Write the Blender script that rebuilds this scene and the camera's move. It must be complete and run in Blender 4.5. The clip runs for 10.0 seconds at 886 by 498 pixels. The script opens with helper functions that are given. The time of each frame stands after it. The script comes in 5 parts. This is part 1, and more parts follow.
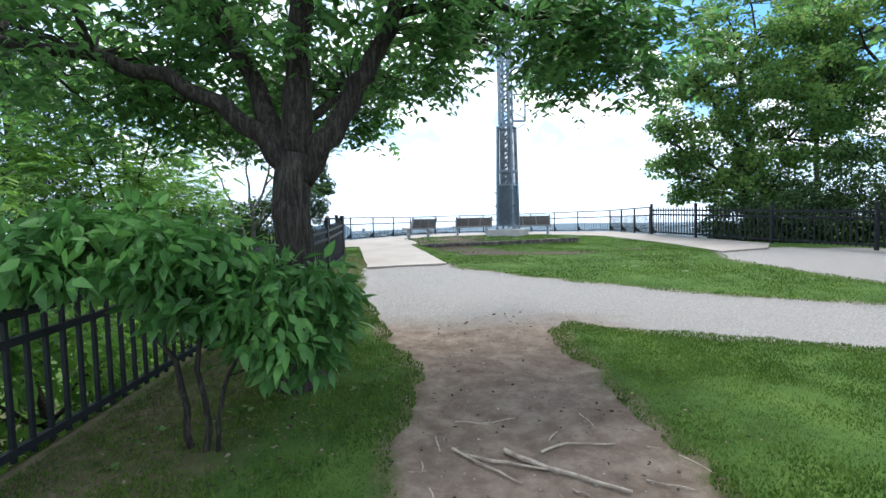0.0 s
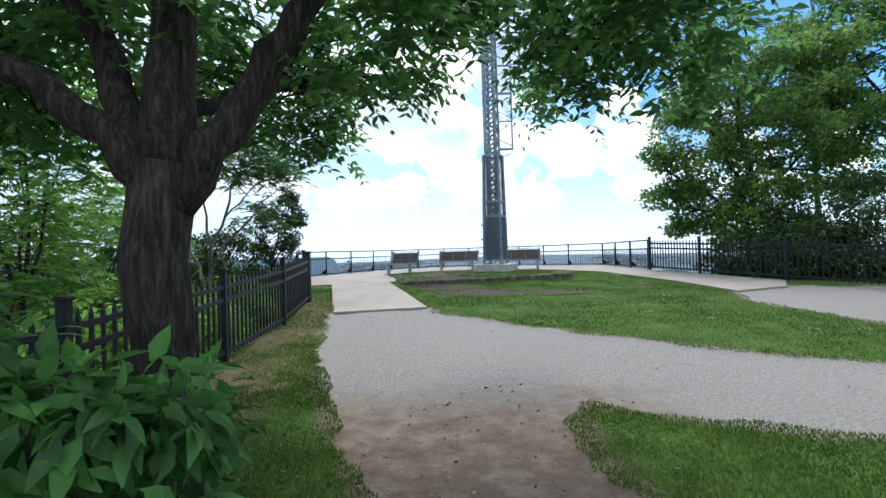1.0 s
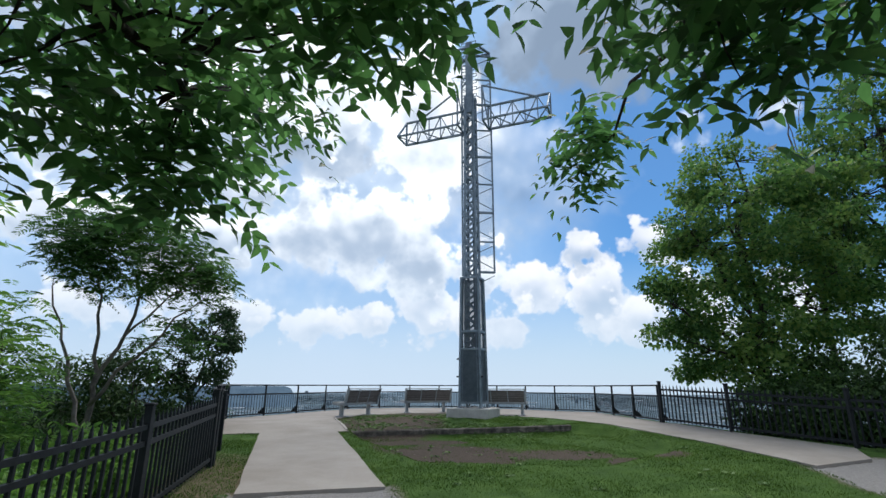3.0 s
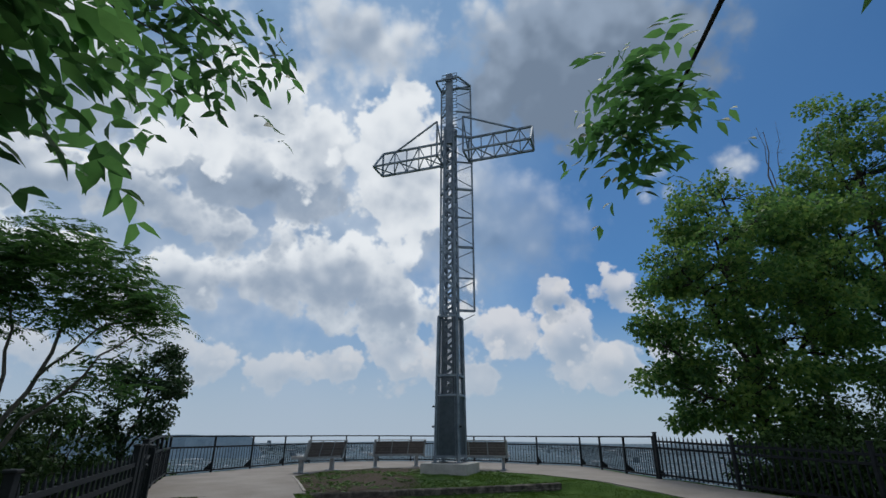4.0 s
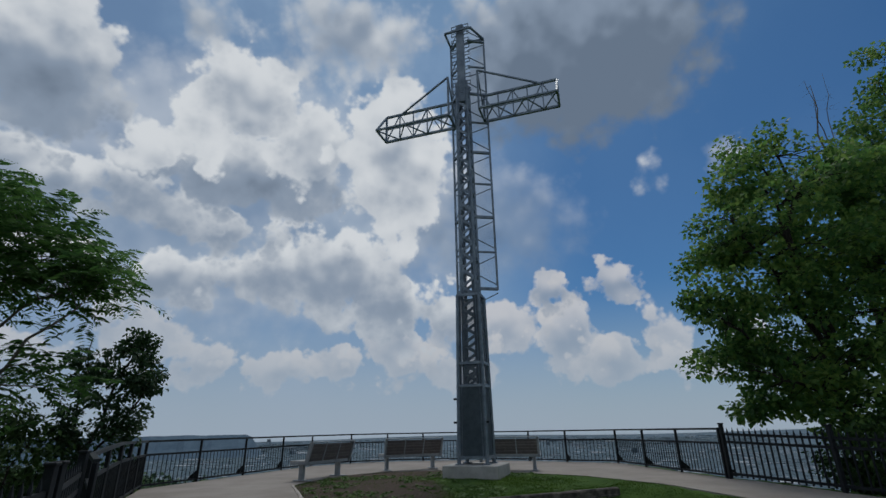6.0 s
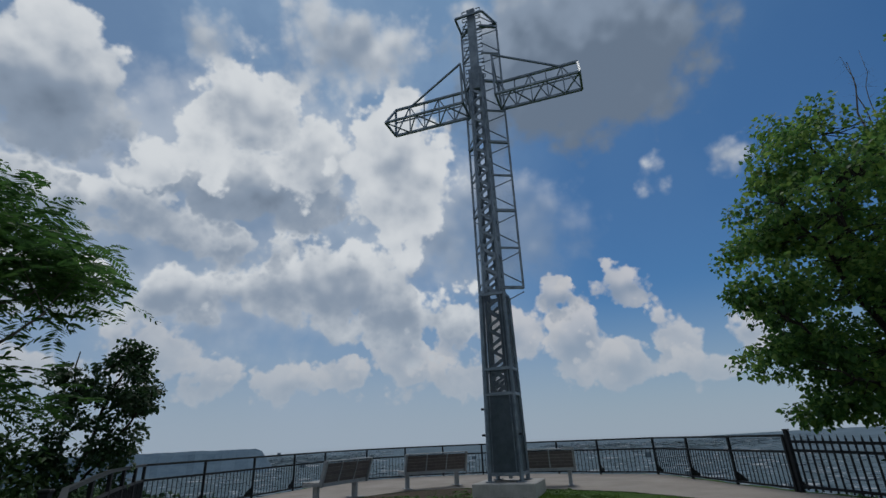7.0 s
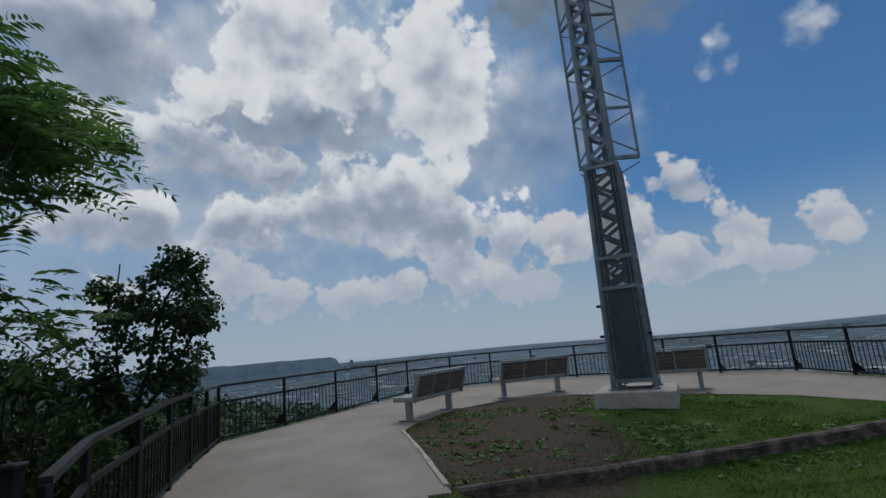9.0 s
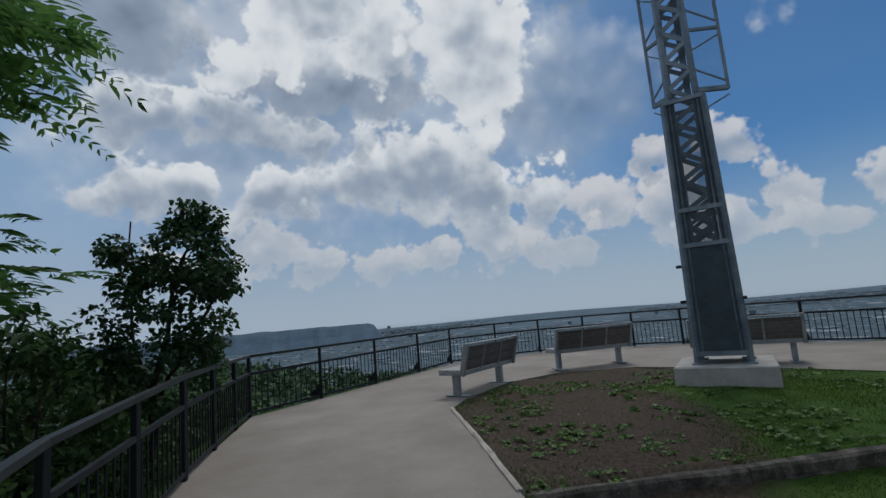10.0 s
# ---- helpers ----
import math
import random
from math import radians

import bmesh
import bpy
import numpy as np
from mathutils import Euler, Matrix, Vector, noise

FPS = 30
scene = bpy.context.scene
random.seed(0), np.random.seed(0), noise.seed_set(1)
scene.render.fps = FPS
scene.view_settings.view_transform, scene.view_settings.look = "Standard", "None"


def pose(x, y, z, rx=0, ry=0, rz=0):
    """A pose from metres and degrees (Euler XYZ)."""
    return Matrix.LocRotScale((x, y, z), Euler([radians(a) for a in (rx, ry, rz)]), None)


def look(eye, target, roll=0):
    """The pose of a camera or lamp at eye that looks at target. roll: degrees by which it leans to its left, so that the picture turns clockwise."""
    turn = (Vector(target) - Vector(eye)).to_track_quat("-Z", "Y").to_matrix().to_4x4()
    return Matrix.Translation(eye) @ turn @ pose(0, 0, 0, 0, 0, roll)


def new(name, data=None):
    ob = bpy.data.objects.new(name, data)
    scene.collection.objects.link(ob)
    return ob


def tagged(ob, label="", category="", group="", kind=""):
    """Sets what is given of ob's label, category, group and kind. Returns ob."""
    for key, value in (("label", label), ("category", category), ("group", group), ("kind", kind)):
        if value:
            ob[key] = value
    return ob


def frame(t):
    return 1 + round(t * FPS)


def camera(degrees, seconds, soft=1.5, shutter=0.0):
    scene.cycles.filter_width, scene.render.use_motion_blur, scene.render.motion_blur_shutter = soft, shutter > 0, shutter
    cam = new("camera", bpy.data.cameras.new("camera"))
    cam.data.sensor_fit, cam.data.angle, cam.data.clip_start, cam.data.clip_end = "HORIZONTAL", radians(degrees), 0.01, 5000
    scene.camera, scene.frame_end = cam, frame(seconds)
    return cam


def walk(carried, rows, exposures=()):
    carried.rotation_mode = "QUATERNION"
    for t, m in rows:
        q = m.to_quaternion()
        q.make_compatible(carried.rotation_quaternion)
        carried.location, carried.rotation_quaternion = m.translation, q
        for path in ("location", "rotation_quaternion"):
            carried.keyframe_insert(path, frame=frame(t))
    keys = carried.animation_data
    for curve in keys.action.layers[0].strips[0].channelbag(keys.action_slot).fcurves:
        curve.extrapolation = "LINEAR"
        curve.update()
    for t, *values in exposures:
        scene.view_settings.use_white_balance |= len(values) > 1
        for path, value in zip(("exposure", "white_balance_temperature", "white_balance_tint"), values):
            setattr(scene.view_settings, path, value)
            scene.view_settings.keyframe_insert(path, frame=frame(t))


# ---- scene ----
cam = camera(84.3, 10.0)
METRES, EYE, TILT, LEAN, TURN = 13.0, 1.6, 0.0, 0.0, 0.0
ROWS = [
    (0.0, 0.0, 0.0, 0.0, -0.08, -3.08, 1.53),
    (0.5, 0.0038, 0.058, 0.0025, -0.75, -1.62, 1.42),
    (1.0, 0.0086, 0.1204, 0.0079, -1.8, 0.57, 1.64),
    (1.5, 0.0056, 0.1782, 0.0095, -2.83, 3.73, 1.61),
    (2.0, 0.0102, 0.2365, 0.014, -3.39, 7.65, 0.85),
    (2.5, 0.0087, 0.2874, 0.0159, -4.21, 11.81, 0.24),
    (3.0, 0.0088, 0.3357, 0.0221, -5.81, 15.79, -0.29),
    (4.5, 0.0089, 0.4765, 0.0277, -9.91, 21.66, 0.15),
    (5.0, 0.0039, 0.5209, 0.0283, -9.98, 21.05, 0.42),
    (5.5, -0.0034, 0.5649, 0.0291, -9.54, 20.09, 0.55),
    (7.0, -0.0264, 0.702, 0.0422, -8.05, 21.42, 2.33),
    (7.5, -0.0349, 0.7491, 0.0437, -6.6, 19.84, 2.36),
    (8.0, -0.0489, 0.796, 0.0461, -5.43, 16.25, 2.65),
    (8.5, -0.0595, 0.8451, 0.0501, -3.39, 13.11, 3.77),
    (9.0, -0.0732, 0.8902, 0.0524, -1.27, 11.41, 4.83),
    (9.5, -0.0821, 0.9361, 0.0528, 1.35, 10.13, 4.93),
    (10.0, -0.0921, 0.9859, 0.0552, 2.85, 7.93, 4.83),
]
EXPOSURES = [(0.0, 1.42), (1.0, 1.0), (2.0, 0.6), (3.0, 0.25), (4.5, -0.7), (5.5, -0.8), (7.0, -0.78), (7.5, -1.06), (8.0, -0.85), (9.0, -0.72), (10.0, -0.68)]
walk(cam, [(t, pose(0, 0, EYE, TILT, LEAN, TURN) @ pose(METRES * x, METRES * y, METRES * z, 90 + pitch, roll, yaw)) for t, x, y, z, yaw, pitch, roll in ROWS], EXPOSURES)

# ---- light ----
SUN_EL, SUN_AZ = radians(60), radians(25)   # azimuth from +y towards +x
sun = new("sun", bpy.data.lights.new("sun", "SUN"))
sun.data.energy, sun.data.angle, sun.data.color = 2.0, radians(24), (1.0, 0.96, 0.90)
sun.matrix_world = look((0, 0, 0), (-math.sin(SUN_AZ) * math.cos(SUN_EL), -math.cos(SUN_AZ) * math.cos(SUN_EL), -math.sin(SUN_EL)))

# ---- sky ----
world = bpy.data.worlds.new("sky")
scene.world = world
world.use_nodes = True
wt = world.node_tree
wt.nodes.clear()


def wmath(op, a, b=None, c=None, clamp=False):
    n = wt.nodes.new("ShaderNodeMath")
    n.operation, n.use_clamp = op, clamp
    for k, v in enumerate((a, b, c)):
        if v is None:
            continue
        if isinstance(v, (int, float)):
            n.inputs[k].default_value = v
        else:
            wt.links.new(v, n.inputs[k])
    return n.outputs[0]


def wramp(v, lo, hi, a=0.0, b=1.0):
    n = wt.nodes.new("ShaderNodeMapRange")
    n.interpolation_type = "SMOOTHSTEP"
    wt.links.new(v, n.inputs[0])
    for k, x in enumerate((lo, hi, a, b)):
        n.inputs[k + 1].default_value = x
    return n.outputs[0]


def wmix(f, a, b):
    n = wt.nodes.new("ShaderNodeMix")
    n.data_type = "RGBA"
    for v, sock in ((f, n.inputs[0]), (a, n.inputs[6]), (b, n.inputs[7])):
        if isinstance(v, (int, float)):
            sock.default_value = v
        elif isinstance(v, tuple):
            sock.default_value = (*v, 1)
        else:
            wt.links.new(v, sock)
    return n.outputs[2]


coord = wt.nodes.new("ShaderNodeTexCoord").outputs["Generated"]
split = wt.nodes.new("ShaderNodeSeparateXYZ")
wt.links.new(coord, split.inputs[0])
AZ = wmath("ARCTAN2", split.outputs[0], split.outputs[1])
EL = wmath("ARCSINE", split.outputs[2])


def raised(up):
    """The direction, moved upwards by a little."""
    m = wt.nodes.new("ShaderNodeMapping")
    m.inputs["Location"].default_value = (0, 0, up)
    wt.links.new(coord, m.inputs[0])
    return m.outputs[0]


def wnoise(vec, scale, detail, rough, off):
    m = wt.nodes.new("ShaderNodeMapping")
    m.inputs["Location"].default_value = off
    wt.links.new(vec, m.inputs[0])
    n = wt.nodes.new("ShaderNodeTexNoise")
    n.inputs["Scale"].default_value, n.inputs["Detail"].default_value, n.inputs["Roughness"].default_value = scale, detail, rough
    n.inputs["Lacunarity"].default_value = 2.1
    wt.links.new(m.outputs[0], n.inputs["Vector"])
    return wmath("SUBTRACT", n.outputs[0], 0.5)


def wpuff(vec, scale, detail):
    """Rounded swellings, high in the middle of each."""
    n = wt.nodes.new("ShaderNodeTexVoronoi")
    n.feature = "SMOOTH_F1"
    n.inputs["Scale"].default_value, n.inputs["Detail"].default_value, n.inputs["Roughness"].default_value = scale, detail, 0.55
    n.inputs["Smoothness"].default_value = 0.6
    wt.links.new(vec, n.inputs["Vector"])
    return wmath("SUBTRACT", 1.03 if detail > 2 else 0.7, n.outputs["Distance"])


def swelling(up, detail, puffs):
    """How far, in radians, a cloud's edge swells outwards or draws back."""
    vec = raised(up)
    rolls = wmath("MULTIPLY", wnoise(vec, 7.0, detail, 0.55, (3.1, 1.7, 0)), radians(9))
    return wmath("MULTIPLY_ADD", wpuff(vec, 15.0, puffs), radians(4.0), rolls)


SWELL = swelling(0.0, 9, 3.0)
# lit where the swelling falls away towards the light above
RELIEF = wmath("MULTIPLY", wmath("SUBTRACT", swelling(0.0, 3, 1.0), swelling(0.035, 3, 1.0)), 6.0)
FINE = wmath("MULTIPLY", wnoise(coord, 8.0, 5, 0.5, (5.5, 0.4, 0)), 0.5)
BROAD = wnoise(coord, 2.6, 5, 0.55, (7.3, 4.1, 0))

# masses of cloud: azimuth, elevation, half width, half height in degrees, depth of shade below
LOW_HEAPS = [
    (-15.6, 6.5, 3.6, 2.2, 0.3), (-9.4, 6.3, 5.2, 2.2, 0.3), (-2.2, 7.6, 4.4, 2.3, 0.3), (3.5, 9.0, 5.0, 3.6, 0.3), (8.9, 11.6, 2.6, 4.2, 0.3),
    (17.4, 11.4, 3.8, 3.9, 0.35), (23.7, 9.4, 4.2, 4.2, 0.35), (28.6, 7.2, 4.2, 2.9, 0.35), (34.0, 8.6, 3.2, 3.4, 0.35), (40.5, 8.6, 3.4, 3.0, 0.3),
    (-29.0, 7.0, 5.0, 2.4, 0.3), (12.0, 7.0, 4.5, 2.4, 0.3), (37.5, 6.0, 5.0, 2.2, 0.3), (28.0, 15.2, 3.0, 1.3, 0.4), (21.5, 15.0, 2.5, 1.6, 0.4), (-22.6, 9.6, 4.6, 3.0, 0.35),
]
HEAPS = [
    (2.7, 13.5, 8.5, 4.4, 0.55), (-20.3, 15.6, 6.2, 3.4, 0.6), (-5.5, 17.2, 11.4, 5.8, 0.6), (-32.0, 15.5, 6.5, 4.0, 0.6), (-14.7, 21.2, 9.5, 3.6, 0.6),
    (-24.0, 22.6, 8.5, 4.2, 0.6), (-36.0, 23.0, 6.0, 4.0, 0.6), (-14.4, 27.2, 12.6, 5.4, 0.75), (-24.6, 27.4, 3.0, 1.9, 0.1), (-6.9, 31.4, 5.2, 4.3, 0.3),
    (-20.0, 31.7, 4.2, 4.6, 0.15), (-16.0, 35.2, 6.2, 4.6, 0.3), (3.0, 31.0, 7.2, 9.0, 0.25), (-35.5, 33.0, 7.5, 7.6, 0.85),
]
VEILS = [
    (-16.0, 24.0, 34.0, 17.0, 0.35), (14.5, 23.5, 13.0, 9.5, 0.75), (-23.0, 41.5, 5.4, 2.6, 0.2), (-4.0, 43.0, 12.5, 6.0, 0.3), (29.0, 40.5, 20.5, 11.0, 0.95), (42.5, 27.0, 1.4, 0.9, 0.2), (34.6, 27.5, 0.8, 1.1, 0.2),
]
away = wramp(wmath("ABSOLUTE", wmath("ADD", AZ, radians(-5))), radians(50), radians(62))
high = wramp(EL, radians(52), radians(64))
AWAY = wmath("MAXIMUM", away, high)

sky = wt.nodes.new("ShaderNodeTexSky")
sky.sky_type, sky.sun_disc, sky.sun_elevation, sky.sun_rotation = "NISHITA", False, SUN_EL, SUN_AZ
sky.air_density, sky.dust_density, sky.ozone_density = 1.0, 0.6, 2.0
scaled = wt.nodes.new("ShaderNodeVectorMath")
scaled.operation = "MULTIPLY"
wt.links.new(sky.outputs[0], scaled.inputs[0])
scaled.inputs[1].default_value = (0.030, 0.066, 0.098)
thin = wramp(BROAD, -0.15, 0.15, 0.5, 0.95)
PICTURE = wmix(wmath("MULTIPLY", thin, wramp(AZ, radians(10), radians(28), 1.0, 0.1)), scaled.outputs[0], (0.42, 0.63, 0.92))
WHITE, CREAM, GREY, DARK = (1.16, 1.22, 1.28), (1.06, 1.06, 1.09), (0.43, 0.54, 0.70), (0.25, 0.33, 0.45)


def lay(under, mass, bright, soft, fill=1.0, flat=0.0):
    """One mass of cloud laid over what is farther away."""
    az, e, w, h, shade = mass
    dx = wmath("MULTIPLY", wmath("SUBTRACT", AZ, radians(az)), 1 / radians(w))
    dy = wmath("MULTIPLY", wmath("SUBTRACT", EL, radians(e)), 1 / radians(h))
    d = wmath("SQRT", wmath("MULTIPLY_ADD", dy, dy, wmath("MULTIPLY", dx, dx)))
    deep = wmath("MULTIPLY_ADD", wmath("SUBTRACT", 1.0, d), radians(min(w, h)), SWELL)
    cover = wramp(deep, 0.0, radians(soft), 0.0, fill)
    dim = wmath("MULTIPLY", wramp(wmath("MULTIPLY_ADD", RELIEF, 0.6, dy), 0.75, -0.45), shade)
    core = wmath("MULTIPLY", wramp(deep, radians(0.2), radians(min(w, h) * 0.9)), 0.22 + 0.25 * shade)
    dim = wmath("SUBTRACT", wmath("ADD", wmath("ADD", wmath("ADD", dim, flat * shade), core), FINE), RELIEF)
    grey = wmix(wramp(dim, 0.9, 1.7), GREY, DARK)
    return wmix(cover, under, wmix(wramp(dim, -0.05, 1.0), bright, grey))


for mass in LOW_HEAPS:
    PICTURE = lay(PICTURE, mass, CREAM, 1.1, 0.85)
for mass in VEILS[:2]:
    PICTURE = lay(PICTURE, mass, WHITE, 7.0, 0.5, 0.2)
for mass in HEAPS:
    PICTURE = lay(PICTURE, mass, WHITE, 1.3)
for mass in VEILS[2:]:
    PICTURE = lay(PICTURE, mass, WHITE, 4.0, 0.96, 0.6)
# scattered cloud over the rest of the sky
rest = wramp(wmath("MULTIPLY_ADD", BROAD, 3.0, wmath("MULTIPLY", SWELL, 6.0)), -0.2, 0.3)
beyond = wmix(rest, scaled.outputs[0], wmix(wramp(BROAD, 0.0, 0.25), WHITE, GREY))
mixed = wmix(AWAY, PICTURE, beyond)
haze = wramp(EL, radians(-1), radians(16), 0.93, 0.0)
hazed = wmix(haze, mixed, (0.58, 0.705, 0.85))
below = wramp(EL, radians(-3), radians(0), 1.0, 0.0)
final = wmix(below, hazed, (0.08, 0.10, 0.10))
back = wt.nodes.new("ShaderNodeBackground")
wt.links.new(final, back.inputs[0])
back.inputs[1].default_value = 0.92
wout = wt.nodes.new("ShaderNodeOutputWorld")
wt.links.new(back.outputs[0], wout.inputs[0])


# ---- materials ----
def material(name, colours, scale=8.0, rough=0.8, metal=0.0, bump=0.2, fine=60.0, detail=6.0, spec=0.3, spread=(0.35, 0.65), sheer=0.0, stretch=1.0, object_vary=0.0, island_vary=0.0):
    """Two scales of noise between colours, with fine relief; sheer: light that passes a leaf."""
    m = bpy.data.materials.new(name)
    m.use_nodes = True
    nt = m.node_tree
    b = nt.nodes["Principled BSDF"]
    b.inputs["Roughness"].default_value, b.inputs["Metallic"].default_value, b.inputs["Specular IOR Level"].default_value = rough, metal, spec
    tc = nt.nodes.new("ShaderNodeTexCoord")
    big, small = nt.nodes.new("ShaderNodeTexNoise"), nt.nodes.new("ShaderNodeTexNoise")
    for n, s, d in ((big, scale, detail), (small, fine, 5.0)):
        n.inputs["Scale"].default_value, n.inputs["Detail"].default_value = s, d
        n.inputs["Roughness"].default_value = 0.65
        mp = nt.nodes.new("ShaderNodeMapping")
        mp.inputs["Scale"].default_value = (1, 1, stretch)
        nt.links.new(tc.outputs["Object"], mp.inputs[0])
        nt.links.new(mp.outputs[0], n.inputs["Vector"])
    add = nt.nodes.new("ShaderNodeMath")
    add.operation = "MULTIPLY_ADD"
    nt.links.new(small.outputs[0], add.inputs[0])
    add.inputs[1].default_value = 0.4
    nt.links.new(big.outputs[0], add.inputs[2])
    fac = add.outputs[0]
    for vary, node, out in ((object_vary, "ShaderNodeObjectInfo", "Random"), (island_vary, "ShaderNodeNewGeometry", "Random Per Island")):
        if vary:
            r = nt.nodes.new(node)
            v = nt.nodes.new("ShaderNodeMath")
            v.operation = "MULTIPLY_ADD"
            nt.links.new(r.outputs[out], v.inputs[0])
            v.inputs[1].default_value = vary
            nt.links.new(fac, v.inputs[2])
            off = nt.nodes.new("ShaderNodeMath")
            off.operation = "SUBTRACT"
            nt.links.new(v.outputs[0], off.inputs[0])
            off.inputs[1].default_value = vary / 2
            fac = off.outputs[0]
    ramp = nt.nodes.new("ShaderNodeValToRGB")
    lo, hi = spread[0] + 0.2, spread[1] + 0.2
    for k, c in enumerate(colours):
        p = lo + (hi - lo) * k / max(1, len(colours) - 1)
        e = ramp.color_ramp.elements[k] if k < 2 else ramp.color_ramp.elements.new(p)
        e.position, e.color = p, (*c, 1)
    nt.links.new(fac, ramp.inputs[0])
    nt.links.new(ramp.outputs[0], b.inputs["Base Color"])
    if bump:
        bp = nt.nodes.new("ShaderNodeBump")
        bp.inputs["Strength"].default_value, bp.inputs["Distance"].default_value = bump, 0.02
        nt.links.new(add.outputs[0], bp.inputs["Height"])
        nt.links.new(bp.outputs[0], b.inputs["Normal"])
    if sheer:
        t = nt.nodes.new("ShaderNodeBsdfTranslucent")
        nt.links.new(ramp.outputs[0], t.inputs[0])
        mix = nt.nodes.new("ShaderNodeMixShader")
        mix.inputs[0].default_value = sheer
        nt.links.new(b.outputs[0], mix.inputs[1])
        nt.links.new(t.outputs[0], mix.inputs[2])
        nt.links.new(mix.outputs[0], nt.nodes["Material Output"].inputs[0])
    return m


M_STEEL = material("galvanised_steel", [(0.13, 0.165, 0.20), (0.19, 0.235, 0.275), (0.25, 0.30, 0.34)], 3, 0.5, 0.55, 0.05, 40)
M_PAINTED = material("black_painted_metal", [(0.008, 0.010, 0.012), (0.018, 0.022, 0.025)], 6, 0.55, 0.0, 0.05, 80, spec=0.2)
M_CAP = material("dark_green_painted_rail", [(0.012, 0.0168, 0.0168), (0.024, 0.03, 0.03)], 6, 0.5, 0.0, 0.05, 80, spec=0.25)
M_CONCRETE = material("concrete", [(0.235, 0.208, 0.178), (0.285, 0.256, 0.224), (0.335, 0.304, 0.27)], 0.9, 0.9, 0, 0.2, 45, detail=11, spread=(0.3, 0.7))
M_PLINTH = material("plinth_concrete", [(0.34, 0.33, 0.31), (0.46, 0.45, 0.43)], 4, 0.9, 0, 0.2, 60)
M_TIMBER = material("weathered_timber", [(0.035, 0.031, 0.027), (0.08, 0.072, 0.062), (0.17, 0.152, 0.13)], 6, 0.9, 0, 0.6, 50)
M_KERB = material("bleached_timber", [(0.34, 0.31, 0.27), (0.50, 0.46, 0.41)], 5, 0.9, 0, 0.5, 50)
M_BENCHFRAME = material("grey_bench_steel", [(0.26, 0.29, 0.31), (0.36, 0.39, 0.41)], 6, 0.5, 0.3, 0.05, 60)
M_SLAT = material("brown_bench_slat", [(0.115, 0.104, 0.10), (0.165, 0.15, 0.142)], 8, 0.7, 0, 0.2, 60, object_vary=0.2)
M_SEAT = material("grey_seat_slat", [(0.30, 0.30, 0.29), (0.42, 0.42, 0.41)], 8, 0.7, 0, 0.2, 60, object_vary=0.2)
M_MESH = material("mesh_panel", [(0.115, 0.155, 0.185), (0.165, 0.21, 0.245)], 5, 0.55, 0.4, 0.1, 120)


def perforate(m, clear):
    """Opens fine holes in a sheet, as a share of its area."""
    nt = m.node_tree
    b, out = nt.nodes["Principled BSDF"], nt.nodes["Material Output"]
    t = nt.nodes.new("ShaderNodeBsdfTransparent")
    x = nt.nodes.new("ShaderNodeMixShader")
    x.inputs[0].default_value = clear
    nt.links.new(b.outputs[0], x.inputs[1])
    nt.links.new(t.outputs[0], x.inputs[2])
    nt.links.new(x.outputs[0], out.inputs[0])
    return m


M_PERF = perforate(material("perforated_sheet", [(0.10, 0.125, 0.145), (0.15, 0.18, 0.205)], 5, 0.55, 0.3, 0.0, 120), 0.58)
M_WIRE = perforate(material("wire_screen", [(0.10, 0.125, 0.145), (0.15, 0.18, 0.205)], 5, 0.55, 0.3, 0.0, 120), 0.9)
M_BARK = material("dark_bark", [(0.010, 0.0085, 0.007), (0.03, 0.0255, 0.021), (0.078, 0.067, 0.055)], 38, 0.95, 0, 1.0, 90, spread=(0.33, 0.66), stretch=0.14)
M_BARK_PALE = material("pale_bark", [(0.10, 0.09, 0.08), (0.22, 0.20, 0.18)], 7, 0.95, 0, 0.6, 34)
M_LEAF_NEAR = material("ash_leaf", [(0.04, 0.10, 0.03), (0.078, 0.195, 0.052), (0.13, 0.29, 0.08)], 0.7, 0.45, 0, 0, 6, spec=0.4, sheer=0.68, island_vary=0.25)
M_LEAF_SHRUB = material("shrub_leaf", [(0.053, 0.1436, 0.0354), (0.0994, 0.2652, 0.0663), (0.1768, 0.3867, 0.0994)], 1.5, 0.45, 0, 0, 9, spec=0.4, sheer=0.5, island_vary=0.25)
M_LEAF_MAPLE = material("maple_leaf", [(0.053, 0.13, 0.038), (0.113, 0.243, 0.062), (0.225, 0.345, 0.082)], 0.45, 0.5, 0, 0, 5, spec=0.3, sheer=0.6, island_vary=0.3)
M_LEAF_SUMAC = material("sumac_leaf", [(0.030, 0.078, 0.022), (0.062, 0.145, 0.036), (0.105, 0.215, 0.055)], 0.5, 0.5, 0, 0, 5, spec=0.3, sheer=0.6, island_vary=0.25)
M_LEAF_DARK = material("dark_leaf", [(0.0203, 0.0506, 0.0203), (0.0405, 0.0911, 0.0304)], 0.6, 0.5, 0, 0, 5, spec=0.3, sheer=0.3, island_vary=0.25)
M_LEAF_LIGHT = material("undergrowth_leaf", [(0.062, 0.15, 0.03), (0.135, 0.29, 0.052), (0.225, 0.41, 0.072)], 0.5, 0.55, 0, 0, 5, spec=0.3, sheer=0.55, island_vary=0.25)
M_LEAF_WILD = material("wild_leaf", [(0.022, 0.05, 0.016), (0.045, 0.092, 0.026), (0.075, 0.14, 0.036)], 0.5, 0.55, 0, 0, 5, spec=0.2, sheer=0.25, island_vary=0.3)
